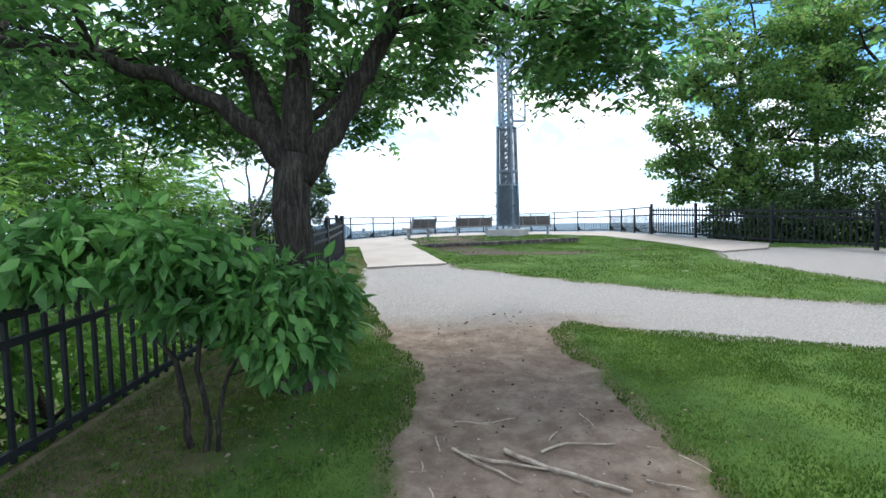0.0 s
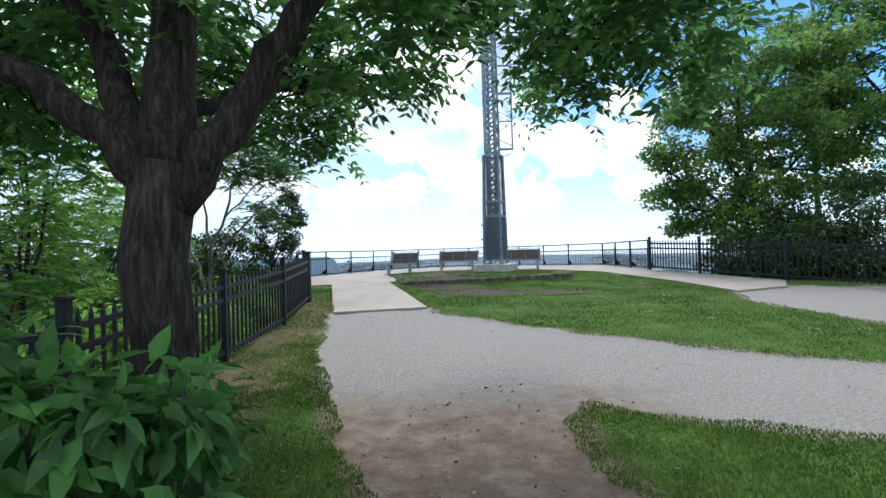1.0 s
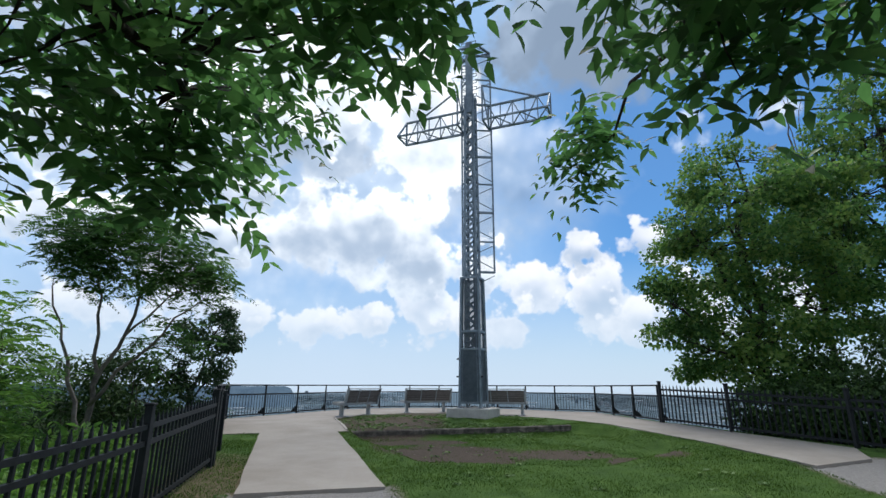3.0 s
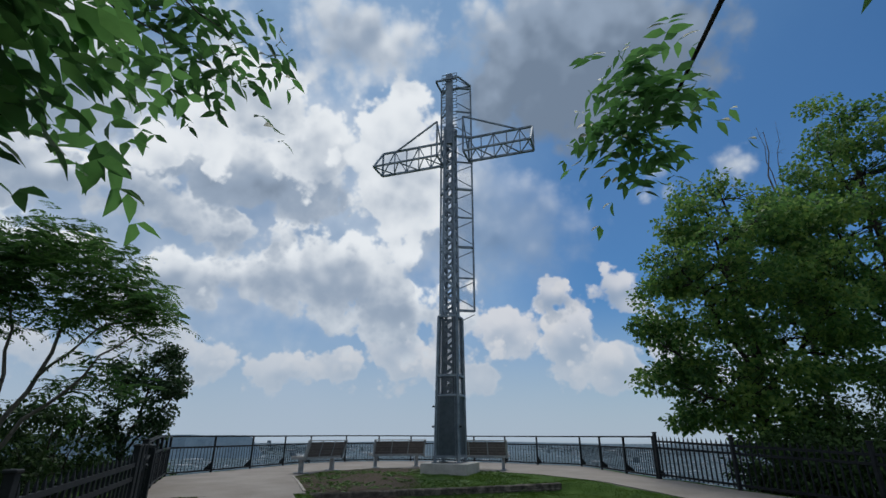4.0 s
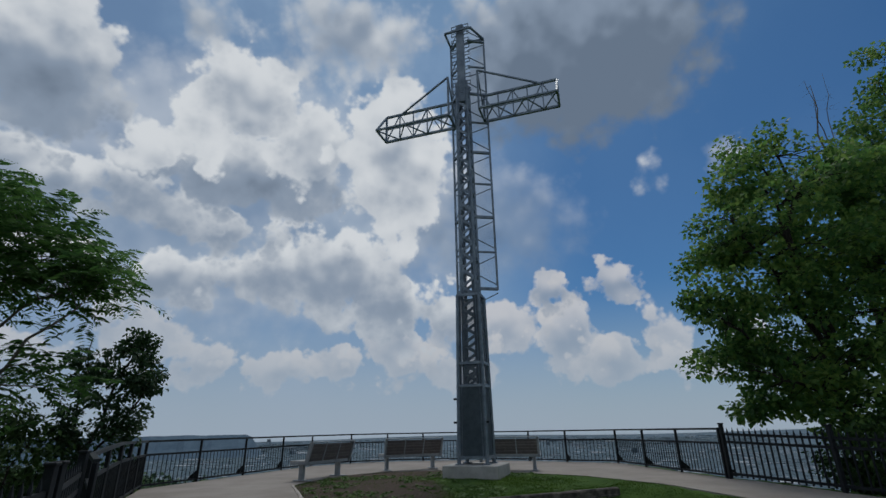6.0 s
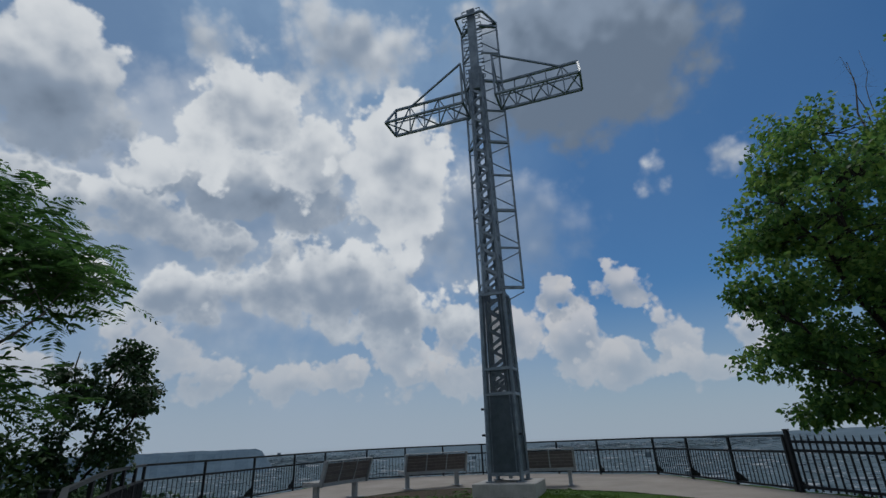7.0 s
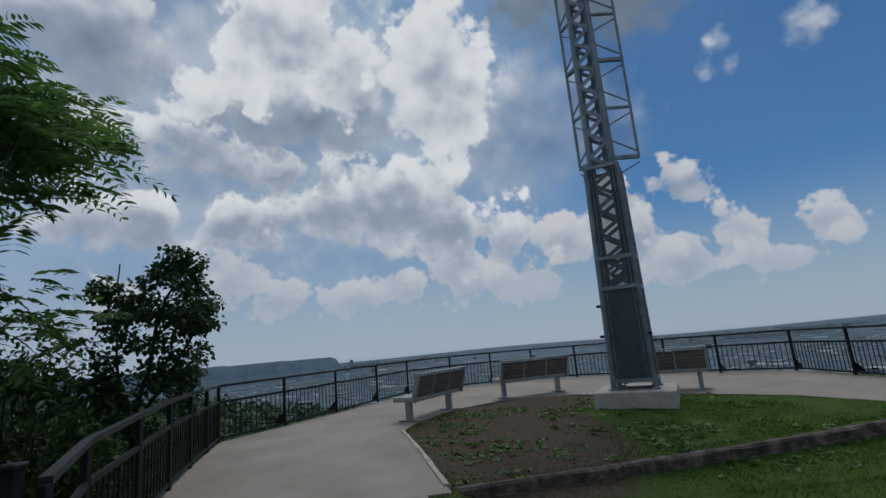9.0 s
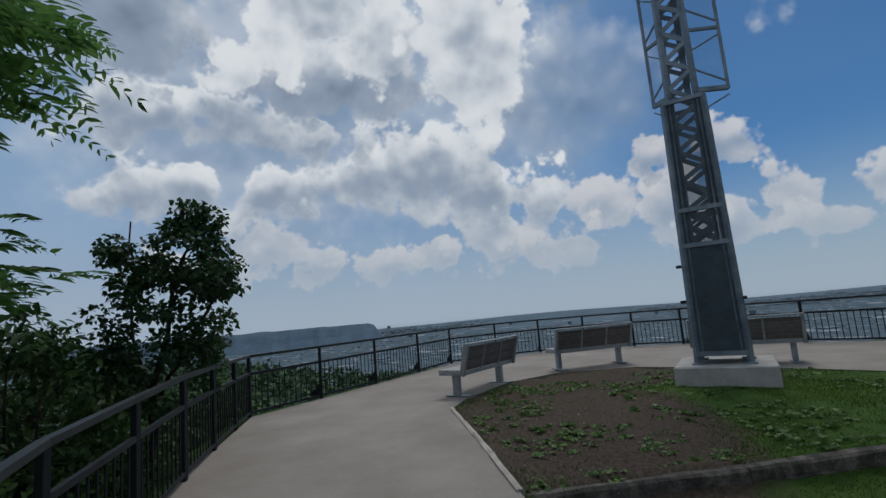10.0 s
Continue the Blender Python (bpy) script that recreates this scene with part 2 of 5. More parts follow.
M_FARGREEN = material("slope_tree_leaf", [(0.03, 0.062, 0.035), (0.05, 0.095, 0.05), (0.08, 0.135, 0.06)], 0.05, 0.9, 0, 0, 0.6, island_vary=0.5)
M_GRASS = material("grass_blade", [(0.040, 0.087, 0.012), (0.074, 0.142, 0.020), (0.115, 0.186, 0.034)], 0.8, 0.6, 0, 0, 5, spec=0.2, sheer=0.35, island_vary=0.3)
M_TWIG = material("dry_root", [(0.20, 0.165, 0.125), (0.40, 0.35, 0.285)], 9, 0.9, 0, 0.5, 60)
M_LITTER = material("dry_leaf", [(0.03, 0.022, 0.016), (0.085, 0.06, 0.04), (0.24, 0.19, 0.14)], 3, 0.9, 0, 0, 20, island_vary=0.7)
M_WEED = material("weed_leaf", [(0.05, 0.11, 0.02), (0.10, 0.18, 0.05), (0.17, 0.26, 0.09)], 2, 0.6, 0, 0, 9, spec=0.3, sheer=0.3, island_vary=0.3)
M_PEBBLE = material("pebble", [(0.16, 0.15, 0.14), (0.34, 0.32, 0.30)], 9, 0.9, 0, 0, 60, island_vary=0.5)
# blue of distant haze is mixed into these wood, roof and ridge colours
M_HAZED_WOOD = material("hazed_wood_leaf", [(0.06, 0.10, 0.125), (0.075, 0.12, 0.145), (0.09, 0.14, 0.165)], 0.02, 0.9, 0, 0, 0.2, island_vary=0.25)
M_HAZED_ROOF = material("hazed_roofs", [(0.11, 0.15, 0.175), (0.17, 0.21, 0.24), (0.40, 0.43, 0.45)], 0.01, 0.8, 0, 0, 0.05, island_vary=0.5)
M_HAZED_RIDGE = material("hazed_ridge_woods", [(0.05, 0.092, 0.135), (0.062, 0.108, 0.152), (0.075, 0.125, 0.17)], 0.01, 0.95, 0, 0, 0.06)


def ground_material():
    """Grass soil, gravel and trodden earth, told apart by the 'zone' attribute (red gravel, green earth, blue worn)."""
    m = bpy.data.materials.new("ground")
    m.use_nodes = True
    nt = m.node_tree
    b = nt.nodes["Principled BSDF"]
    b.inputs["Roughness"].default_value, b.inputs["Specular IOR Level"].default_value = 0.95, 0.1
    tc = nt.nodes.new("ShaderNodeTexCoord")
    zone = nt.nodes.new("ShaderNodeAttribute")
    zone.attribute_name = "zone"
    sep = nt.nodes.new("ShaderNodeSeparateColor")
    nt.links.new(zone.outputs["Color"], sep.inputs[0])

    def noisy(scale, detail, cols, at):
        n = nt.nodes.new("ShaderNodeTexNoise")
        n.inputs["Scale"].default_value, n.inputs["Detail"].default_value, n.inputs["Roughness"].default_value = scale, detail, 0.7
        nt.links.new(tc.outputs["Object"], n.inputs["Vector"])
        r = nt.nodes.new("ShaderNodeValToRGB")
        for k, c in enumerate(cols):
            e = r.color_ramp.elements[k] if k < 2 else r.color_ramp.elements.new(at[k])
            e.position, e.color = at[k], (*c, 1)
        nt.links.new(n.outputs[0], r.inputs[0])
        return n.outputs[0], r.outputs[0]

    def blend(f, a, c):
        x = nt.nodes.new("ShaderNodeMix")
        x.data_type = "RGBA"
        for v, sock in ((f, x.inputs[0]), (a, x.inputs[6]), (c, x.inputs[7])):
            nt.links.new(v, sock)
        return x.outputs[2]

    def edge(v, wob, amount, lo, hi):
        a = nt.nodes.new("ShaderNodeMath")
        a.operation = "MULTIPLY_ADD"
        nt.links.new(wob, a.inputs[0])
        a.inputs[1].default_value = amount
        nt.links.new(v, a.inputs[2])
        s = nt.nodes.new("ShaderNodeMapRange")
        nt.links.new(a.outputs[0], s.inputs[0])
        s.inputs[1].default_value, s.inputs[2].default_value = lo + amount / 2, hi + amount / 2
        return s.outputs[0]

    wob, grass = noisy(2.2, 8, [(0.030, 0.062, 0.014), (0.05, 0.10, 0.021), (0.075, 0.13, 0.03)], (0.3, 0.5, 0.7))
    grit, gravel = noisy(38, 8, [(0.135, 0.128, 0.122), (0.222, 0.213, 0.203), (0.34, 0.328, 0.312)], (0.28, 0.5, 0.75))
    _, earth = noisy(5, 14, [(0.10, 0.075, 0.056), (0.165, 0.128, 0.10), (0.27, 0.222, 0.182)], (0.3, 0.5, 0.72))
    _, soil = noisy(22, 9, [(0.035, 0.027, 0.02), (0.075, 0.058, 0.045), (0.15, 0.125, 0.10)], (0.28, 0.5, 0.78))
    _, worn = noisy(9, 9, [(0.055, 0.075, 0.02), (0.10, 0.085, 0.05), (0.16, 0.135, 0.085)], (0.32, 0.5, 0.7))
    c = blend(edge(sep.outputs[2], wob, 0.9, 0.35, 0.65), grass, worn)
    rag = nt.nodes.new("ShaderNodeMath")
    rag.operation = "MULTIPLY_ADD"
    nt.links.new(grit, rag.inputs[0])
    rag.inputs[1].default_value = 0.5
    nt.links.new(wob, rag.inputs[2])
    path = blend(edge(sep.outputs[1], wob, 0.9, 0.25, 0.75), gravel, earth)
    c = blend(edge(sep.outputs[0], rag.outputs[0], 0.9, 0.53, 0.75), c, path)
    bare = edge(zone.outputs["Alpha"], rag.outputs[0], 0.9, 0.45, 0.7)
    c = blend(bare, c, soil)
    nt.links.new(c, b.inputs["Base Color"])
    bp = nt.nodes.new("ShaderNodeBump")
    bp.inputs["Strength"].default_value, bp.inputs["Distance"].default_value = 0.6, 0.03
    nt.links.new(grit, bp.inputs["Height"])
    nt.links.new(bp.outputs[0], b.inputs["Normal"])
    return m


M_GROUND = ground_material()
# the plain's base colour carries the blue-grey of distant haze
M_HAZED_PLAIN = material("hazed_wooded_plain", [(0.062, 0.105, 0.135), (0.078, 0.125, 0.16), (0.092, 0.145, 0.185), (0.115, 0.17, 0.215)], 0.004, 0.95, 0, 0, 0.05, spread=(0.3, 0.75))


# ---- tools ----
rng = np.random.default_rng(7)


def mesh_from(name, verts, faces, mat):
    me = bpy.data.meshes.new(name)
    me.from_pydata([tuple(v) for v in verts], [], faces)
    me.materials.append(mat)
    return me


def part(name, bm, mat, parent=None, label="", smooth=False):
    """Links a bmesh as one mesh object under a thing or a part."""
    me = bpy.data.meshes.new(name)
    bm.normal_update()
    bm.to_mesh(me)
    bm.free()
    me.materials.append(mat)
    if smooth:
        me.polygons.foreach_set("use_smooth", [True] * len(me.polygons))
    ob = new(name, me)
    if parent is not None:
        ob.parent = parent
    if label:
        tagged(ob, label)
    return ob


def piece(name, me, parent, m):
    """One more piece on shared mesh data, at m in its parent's space."""
    ob = new(name, me)
    ob.parent = parent
    ob.matrix_basis = m
    return ob


def box(bm, c, s, m=None, bevel=0.0):
    r = bmesh.ops.create_cube(bm, size=1.0, matrix=(m or Matrix()) @ Matrix.Translation(c) @ Matrix.Diagonal((*s, 1)))
    if bevel:
        edges = list({e for v in r["verts"] for e in v.link_edges})
        bmesh.ops.bevel(bm, geom=edges, offset=bevel, segments=1, affect="EDGES")


def beam(bm, p, q, w, h=None):
    """A bar of w by h from p to q."""
    p, q = Vector(p), Vector(q)
    d = q - p
    turn = d.to_track_quat("Y", "Z").to_matrix().to_4x4()
    box(bm, (0, 0, 0), (w, d.length, h or w), Matrix.Translation((p + q) / 2) @ turn)


def tube_data(pts, radii, sides=8, wob=0.0, seed=0):
    """Verts and faces of a tapered tube along points."""
    verts, faces = [], []
    r0 = random.Random(seed)
    pts = [Vector(p) for p in pts]
    for k, p in enumerate(pts):
        d = (pts[min(k + 1, len(pts) - 1)] - pts[max(k - 1, 0)]).normalized()
        u = d.cross(Vector((0.31, 0.95, 0.07))).normalized()
        v = d.cross(u)
        for s in range(sides):
            a = 2 * math.pi * s / sides
            r = radii[k] * (1 + wob * (r0.random() - 0.5))
            verts.append(p + (u * math.cos(a) + v * math.sin(a)) * r)
    for k in range(len(pts) - 1):
        for s in range(sides):
            a, b = k * sides + s, k * sides + (s + 1) % sides
            faces.append((a, b, b + sides, a + sides))
    faces.append(tuple(range(sides))[::-1])
    faces.append(tuple((len(pts) - 1) * sides + s for s in range(sides)))
    return verts, faces


def bend(p, q, n, sag, seed):
    """n + 1 points from p to q, wandering a little and arching by sag."""
    r0 = random.Random(seed)
    p, q = Vector(p), Vector(q)
    size = (q - p).length
    out = []
    for k in range(n + 1):
        t = k / n
        w = math.sin(math.pi * t)
        j = Vector((r0.uniform(-1, 1), r0.uniform(-1, 1), r0.uniform(-1, 1))) * size * 0.06 * w
        out.append(p.lerp(q, t) + j + Vector((0, 0, sag * size * w)))
    return out


# outline of one leaf along +y: half widths at steps of its length
LEAVES = {
    "oval": ((0.0, 0.0), (0.30, 0.23), (0.62, 0.19), (1.0, 0.0)),
    "lance": ((0.0, 0.0), (0.35, 0.13), (0.70, 0.10), (1.0, 0.0)),
    "pointed": ((0.0, 0.0), (0.30, 0.20), (0.62, 0.15), (1.0, 0.0)),
    "broad": ((0.0, 0.06), (0.25, 0.44), (0.55, 0.34), (1.0, 0.0)),
}


def leaves_mesh(name, places, ways, lengths, mat, shape, seed, fold=0.25):
    """One mesh of many small folded leaves: places, directions and lengths as arrays."""
    g = np.random.default_rng(seed)
    n = len(places)
    ways = ways / (np.linalg.norm(ways, axis=1, keepdims=True) + 1e-9)
    side = np.cross(ways, g.normal(size=(n, 3)) * 0.6 + np.array((0, 0, 1.0)))
    side /= np.linalg.norm(side, axis=1, keepdims=True) + 1e-9
    up = np.cross(side, ways)
    steps = LEAVES[shape]
    cols = [places]
    for t, w in steps[1:-1]:
        mid = places + ways * (t * lengths)[:, None] - up * (0.10 * t * t * lengths)[:, None]
        cols += [mid, mid + (side * w + up * (fold * w)) * lengths[:, None], mid - (side * w - up * (fold * w)) * lengths[:, None]]
    cols.append(places + ways * lengths[:, None] - up * (0.14 * lengths)[:, None])
    k = len(cols)
    verts = np.stack(cols, 1).reshape(-1, 3)
    one = [(0, 2, 1), (0, 1, 3), (1, 2, 5, 4), (1, 4, 6, 3), (4, 5, 7), (4, 7, 6)]
    me = bpy.data.meshes.new(name)
    base = (np.arange(n) * k)
    sizes = np.array([len(f) for f in one])
    flat = np.concatenate([np.array(f) for f in one])
    idx = (base[:, None] + flat[None, :]).ravel()
    tot = np.tile(sizes, n)
    st = np.concatenate(([0], np.cumsum(tot)[:-1]))
    me.vertices.add(len(verts))
    me.vertices.foreach_set("co", verts.astype(np.float32).ravel())
    me.loops.add(len(idx))
    me.loops.foreach_set("vertex_index", idx.astype(np.int32))
    me.polygons.add(len(tot))
    me.polygons.foreach_set("loop_start", st.astype(np.int32))
    me.polygons.foreach_set("loop_total", tot.astype(np.int32))
    me.update(calc_edges=True)
    me.validate()
    me.materials.append(mat)
    return me


def spray(centres, radius, count, size, g, hang=0.5, compound=0):
    """Leaves about twig ends: places, ways, lengths. compound: leaflets a side along a drooping stalk."""
    P, W, L = [], [], []
    for c in centres:
        if compound:
            for _ in range(count):
                a = g.uniform(0, 2 * math.pi)
                way = np.array((math.cos(a), math.sin(a), g.uniform(-0.5, 0.7)))
                way /= np.linalg.norm(way)
                start = np.array(c) + g.normal(size=3) * radius * 0.35
                long = radius * g.uniform(0.6, 1.2)
                cross = np.cross(way, (0, 0, 1.0))
                cross /= np.linalg.norm(cross) + 1e-9
                for k in range(compound):
                    t = 0.25 + 0.75 * k / compound
                    p = start + way * long * t - np.array((0, 0, hang * long * t * t))
                    for s in (-1, 1):
                        P.append(p)
                        W.append(way * 0.45 + cross * s * 0.9 - np.array((0, 0, hang * 0.5)))
                        L.append(size * g.uniform(0.75, 1.15) * (1 - 0.45 * t))
        else:
            d = g.normal(size=(count, 3))
            d /= np.linalg.norm(d, axis=1, keepdims=True)
            r = radius * g.uniform(0.15, 1.0, size=(count, 1)) ** 0.6
            p = np.array(c) + d * r * np.array((1.0, 1.0, 0.6))
            w = d * 0.8 + g.normal(size=(count, 3)) * 0.45 - np.array((0, 0, hang))
            P.extend(p)
            W.extend(w)
            L.extend(size * g.uniform(0.65, 1.2, size=count))
    return np.array(P), np.array(W), np.array(L)


def lobes_points(lobes, g):
    """Twig ends in the outer part of each lobe: (centre, radii, count)."""
    out = []
    for c, r, n in lobes:
        d = g.normal(size=(n, 3))
        d /= np.linalg.norm(d, axis=1, keepdims=True)
        rad = g.uniform(0.35, 1.0, size=(n, 1)) ** 0.5
        out.append(np.array(c) + d * rad * np.array(r))
    return np.concatenate(out)


def boughs(centre, r, lobes, size, clumps, seed, low=-0.6):
    """Leafy boughs over a crown's shell, with gaps between them."""
    g = np.random.default_rng(seed)
    out = [(centre, tuple(0.55 * v for v in r), clumps * 2)]
    for k in range(lobes):
        a, up = 2.4 * k + g.uniform(-0.4, 0.4), low + (1 - low) * (k + 0.5) / lobes
        flat = math.sqrt(max(0, 1 - up * up))
        d = np.array((math.cos(a) * flat, math.sin(a) * flat, up)) * g.uniform(0.62, 0.95)
        s = size * g.uniform(0.75, 1.25)
        out.append((tuple(np.array(centre) + d * np.array(r)), (s, s, s * 0.55), clumps))
    return out


def tree(name, stems, lobes, mat_bark, mat_leaf, shape, size, radius, count, seed, label, category="tree", compound=0, hang=0.5, twig=0.012, group="", bare=0, rough=0.12):
    """stems: lists of (point, radius), the first from the ground. Twigs run from the nearest stem to every clump of leaves."""
    g = np.random.default_rng(seed)
    root = new(name)
    root.location = stems[0][0][0]
    o = Vector(stems[0][0][0])
    tagged(root, label, category, group)
    spine = []
    for k, stem in enumerate(stems):
        pts, rad = [], []
        for a, b in zip(stem, stem[1:]):
            seg = bend(a[0], b[0], 4, 0.0, seed * 31 + k)
            for i, p in enumerate(seg[:-1] if b is not stem[-1] else seg):
                pts.append(p - o)
                rad.append(a[1] + (b[1] - a[1]) * i / 4)
        v, f = tube_data(pts, rad, 12 if rad[0] > 0.08 else 7, rough, seed + k)
        me = mesh_from("trunk" if k == 0 else "limb", v, f, mat_bark)
        me.polygons.foreach_set("use_smooth", [True] * len(me.polygons))
        ob = new("trunk" if k == 0 else "limb", me)
        ob.parent = root
        spine += [(np.array(p), r) for p, r in zip(pts, rad)][2 if k == 0 else 0:]
    ends = lobes_points(lobes, g) - np.array(o)
    where = np.array([p for p, _ in spine])
    V, F_ = [], []
    for k, e in enumerate(ends):
        cost = np.linalg.norm(where - e, axis=1) + np.maximum(0, where[:, 2] - e[2]) * 0.6
        j = int(np.argmin(cost))
        r = min(spine[j][1] * 0.6, twig * (0.6 + 0.5 * cost[j]))
        v, f = tube_data(bend(where[j], e, 4, 0.05, seed * 7 + k), [r, r * 0.8, r * 0.6, r * 0.4, r * 0.2], 5)
        F_ += [tuple(i + len(V) for i in q) for q in f]
        V += v
    if V:
        ob = new("twig_spray", mesh_from("twig_spray", V, F_, mat_bark))
        ob.parent = root
        tagged(ob, kind="stuff")
    leafy = ends[bare:]
    P, W, L = spray(leafy, radius, count, size, g, hang, compound)
    ob = new("crown", leaves_mesh("crown", P, W, L, mat_leaf, shape, seed))
    ob.parent = root
    return root


# ---- the lie of the land ----
GRAVEL = [(-1.3, 7.9), (-1.75, 11.1), (0.1, 11.3), (0.13, 10.67), (1.75, 9.0), (2.15, 8.5), (3.95, 7.1), (5.5, 6.2), (9, 4.6), (16, 3.0), (16, -1), (9, 2.6),
          (4.25, 4.5), (3.3, 4.85), (1.45, 5.75), (1.22, 5.35), (1.26, 3.2), (1.35, 2.2), (1.5, 0), (1.5, -6), (-0.9, -6), (-0.5, 0), (-0.25, 2.4), (-0.2, 4.3), (-0.63, 5.5)]
GRAVEL_FAR = [(7.0, 7.7), (6.3, 10.7), (6.95, 12.5), (8.6, 13.0), (9.6, 12.4), (16, 9.5), (16, 4.6), (9.5, 6.4)]
PLAZA_OUT = [(-3.86, 16.55), (-4.46, 18.7), (-5.03, 21.37), (-1.75, 27.75), (-0.4, 28.5), (1.0, 28.85), (2.4, 28.8), (3.8, 28.4), (5.0, 27.75), (6.1, 26.8), (7.1, 25.6), (8.35, 24.3),
             (8.2, 22.3), (8.02, 20.35), (7.9, 18.5), (8.45, 16.3), (9.3, 13.9)]
PLAZA_IN = [(8.5, 12.75), (6.97, 12.25), (6.75, 14.7), (6.1, 17.8), (5.35, 20.3), (4.45, 21.5), (3.6, 22.4), (2.2, 23.5), (0.6, 23.55), (-0.55, 22.7), (-1.35, 21.3), (-1.56, 20.5), (-1.09, 17.9), (-0.87, 16.75)]
PLAZA = PLAZA_OUT + PLAZA_IN
BED = [(-0.8, 17.1), (-1.02, 17.9), (-1.5, 20.5), (-1.28, 21.3), (-0.47, 22.65), (0.62, 23.47), (2.2, 23.42), (3.55, 22.32), (4.35, 21.42), (5.25, 20.3), (5.7, 18.8), (4.95, 18.05), (3.15, 17.65), (0.98, 17.3)]
DIP = [(-0.75, 16.2), (-0.85, 17.1), (0.98, 17.32), (3.15, 17.67), (5.0, 18.1), (6.0, 17.2), (5.9, 14.2), (3.5, 12.4), (0.6, 13.0)]
TOP = [(-2.6, -60), (-2.55, 7.6), (-2.5, 10), (-2.8, 12.8), (-3.2, 14.3), (-5.25, 21.4), (-1.9, 28.0), (1.0, 29.2), (5.2, 28.1), (8.6, 24.5), (8.2, 18.5), (8.75, 16.4), (9.7, 13.9), (40, 6), (90, -60)]


def inside(poly, x, y):
    """Signed distance to a polygon, positive inside, for arrays."""
    best = np.full(x.shape, 1e9)
    odd = np.zeros(x.shape, bool)
    for (ax, ay), (bx, by) in zip(poly, poly[1:] + poly[:1]):
        dx, dy = bx - ax, by - ay
        t = np.clip(((x - ax) * dx + (y - ay) * dy) / (dx * dx + dy * dy), 0, 1)
        best = np.minimum(best, np.hypot(x - ax - t * dx, y - ay - t * dy))
        if dy:
            odd ^= ((ay > y) != (by > y)) & (x < ax + (y - ay) / dy * dx)
    return np.where(odd, best, -best)


def step(v, lo, hi):
    t = np.clip((v - lo) / (hi - lo), 0, 1)
    return t * t * (3 - 2 * t)


def lie(x, y):
    """Height of the ground."""
    x, y = np.asarray(x, float), np.asarray(y, float)
    z = np.interp(y, [-60, -5, 0, 11, 18, 60], [-0.6, -0.15, 0.1, 0.64, 0.94, 0.94]) + 0.010 * np.clip(x, -8, 0)
    z = z + step(inside(BED, x, y), 0.0, 0.12) * 0.015 - 0.14 * (1 - step(y, 17, 20.5)) * step(inside(BED, x, y), 0, 0.3) - 0.19 * step(inside(DIP, x, y), -0.06, 0.3)
    out = np.maximum(0, -inside(TOP, x, y))
    z = z - 0.55 * np.minimum(out, 6) - 0.13 * np.clip(out - 3, 0, 140) - 0.55 * np.clip(out - 110, 0, 300)
    return np.maximum(z, -92 + 0 * z)


def at(x, y, up=0.0):
    return (x, y, float(lie(x, y)) + up)


def make_ground():
    def lines(lo, hi, fine, far):
        mid = list(np.arange(lo, hi + 1e-6, fine))
        a, b, d = [], [], fine
        x = lo
        while x > -far:
            d *= 1.22
            x -= d
            a.append(x)
        d, x = fine, hi
        while x < far:
            d *= 1.22
            x += d
            b.append(x)
        return np.array(a[::-1] + mid + b)
    xs, ys = lines(-6, 12, 0.11, 4700), lines(-1, 21, 0.11, 4700)
    X, Y = np.meshgrid(xs, ys)
    Z = lie(X, Y)
    wav = np.array([noise.noise((x * 0.7, y * 0.7, 0)) * 0.02 + noise.noise((x * 2.7, y * 2.7, 4)) * 0.012 for x, y in zip(X.ravel(), Y.ravel())]).reshape(X.shape)
    gravel = np.maximum(inside(GRAVEL, X, Y), inside(GRAVEL_FAR, X, Y))
    paved = np.maximum(inside(PLAZA, X, Y), inside(APPROACH, X, Y))
    Z = Z + wav * (1 - 0.7 * step(gravel, -0.1, 0.3)) - 0.03 * step(gravel, -0.15, 0.2) - 0.12 * step(paved, -0.02, 0.12)
    far = np.hypot(X, Y)
    Z = np.where(far > 900, Z + step(far, 2600, 4600) * 58 * (0.8 + 0.2 * np.sin(np.arctan2(X, Y) * 9)), Z)
    n, m = X.shape
    idx = np.arange(n * m).reshape(n, m)
    quads = np.stack([idx[:-1, :-1], idx[:-1, 1:], idx[1:, 1:], idx[1:, :-1]], -1).reshape(-1, 4)
    me = bpy.data.meshes.new("ground")
    me.from_pydata(np.stack([X, Y, Z], -1).reshape(-1, 3).tolist(), [], quads.tolist())
    me.materials.append(M_GROUND)
    me.materials.append(M_HAZED_PLAIN)
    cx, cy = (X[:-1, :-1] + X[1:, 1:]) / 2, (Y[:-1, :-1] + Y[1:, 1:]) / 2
    # faces far below get the plain's haze-tinted colour
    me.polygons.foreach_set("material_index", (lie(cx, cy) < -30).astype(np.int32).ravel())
    me.polygons.foreach_set("use_smooth", [True] * len(me.polygons))
    earth = step(-Y, -7.6, -4.4) * (1 - step(X, 1.6, 3.0))
    worn = np.maximum(0.62 * step(inside(BED, X, Y), 0, 0.3) * (1 - 0.65 * step(X, 0.6, 2.4)), np.maximum(step(-(X + 1.0), -0.5, 1.0) * step(-Y, -16, -12) * 0.78, 0.6 * step(gravel, -0.5, 0.0)))
    col = np.stack([np.clip(0.5 + gravel / 0.7, 0, 1), earth, worn, bare_soil(X, Y)], -1)
    me.color_attributes.new("zone", "FLOAT_COLOR", "POINT").data.foreach_set("color", col.astype(np.float32).ravel())
    return tagged(new("ground", me), "trampled lawn, gravel and bare earth falling to a wooded plain painted haze-blue", "ground", kind="structure")


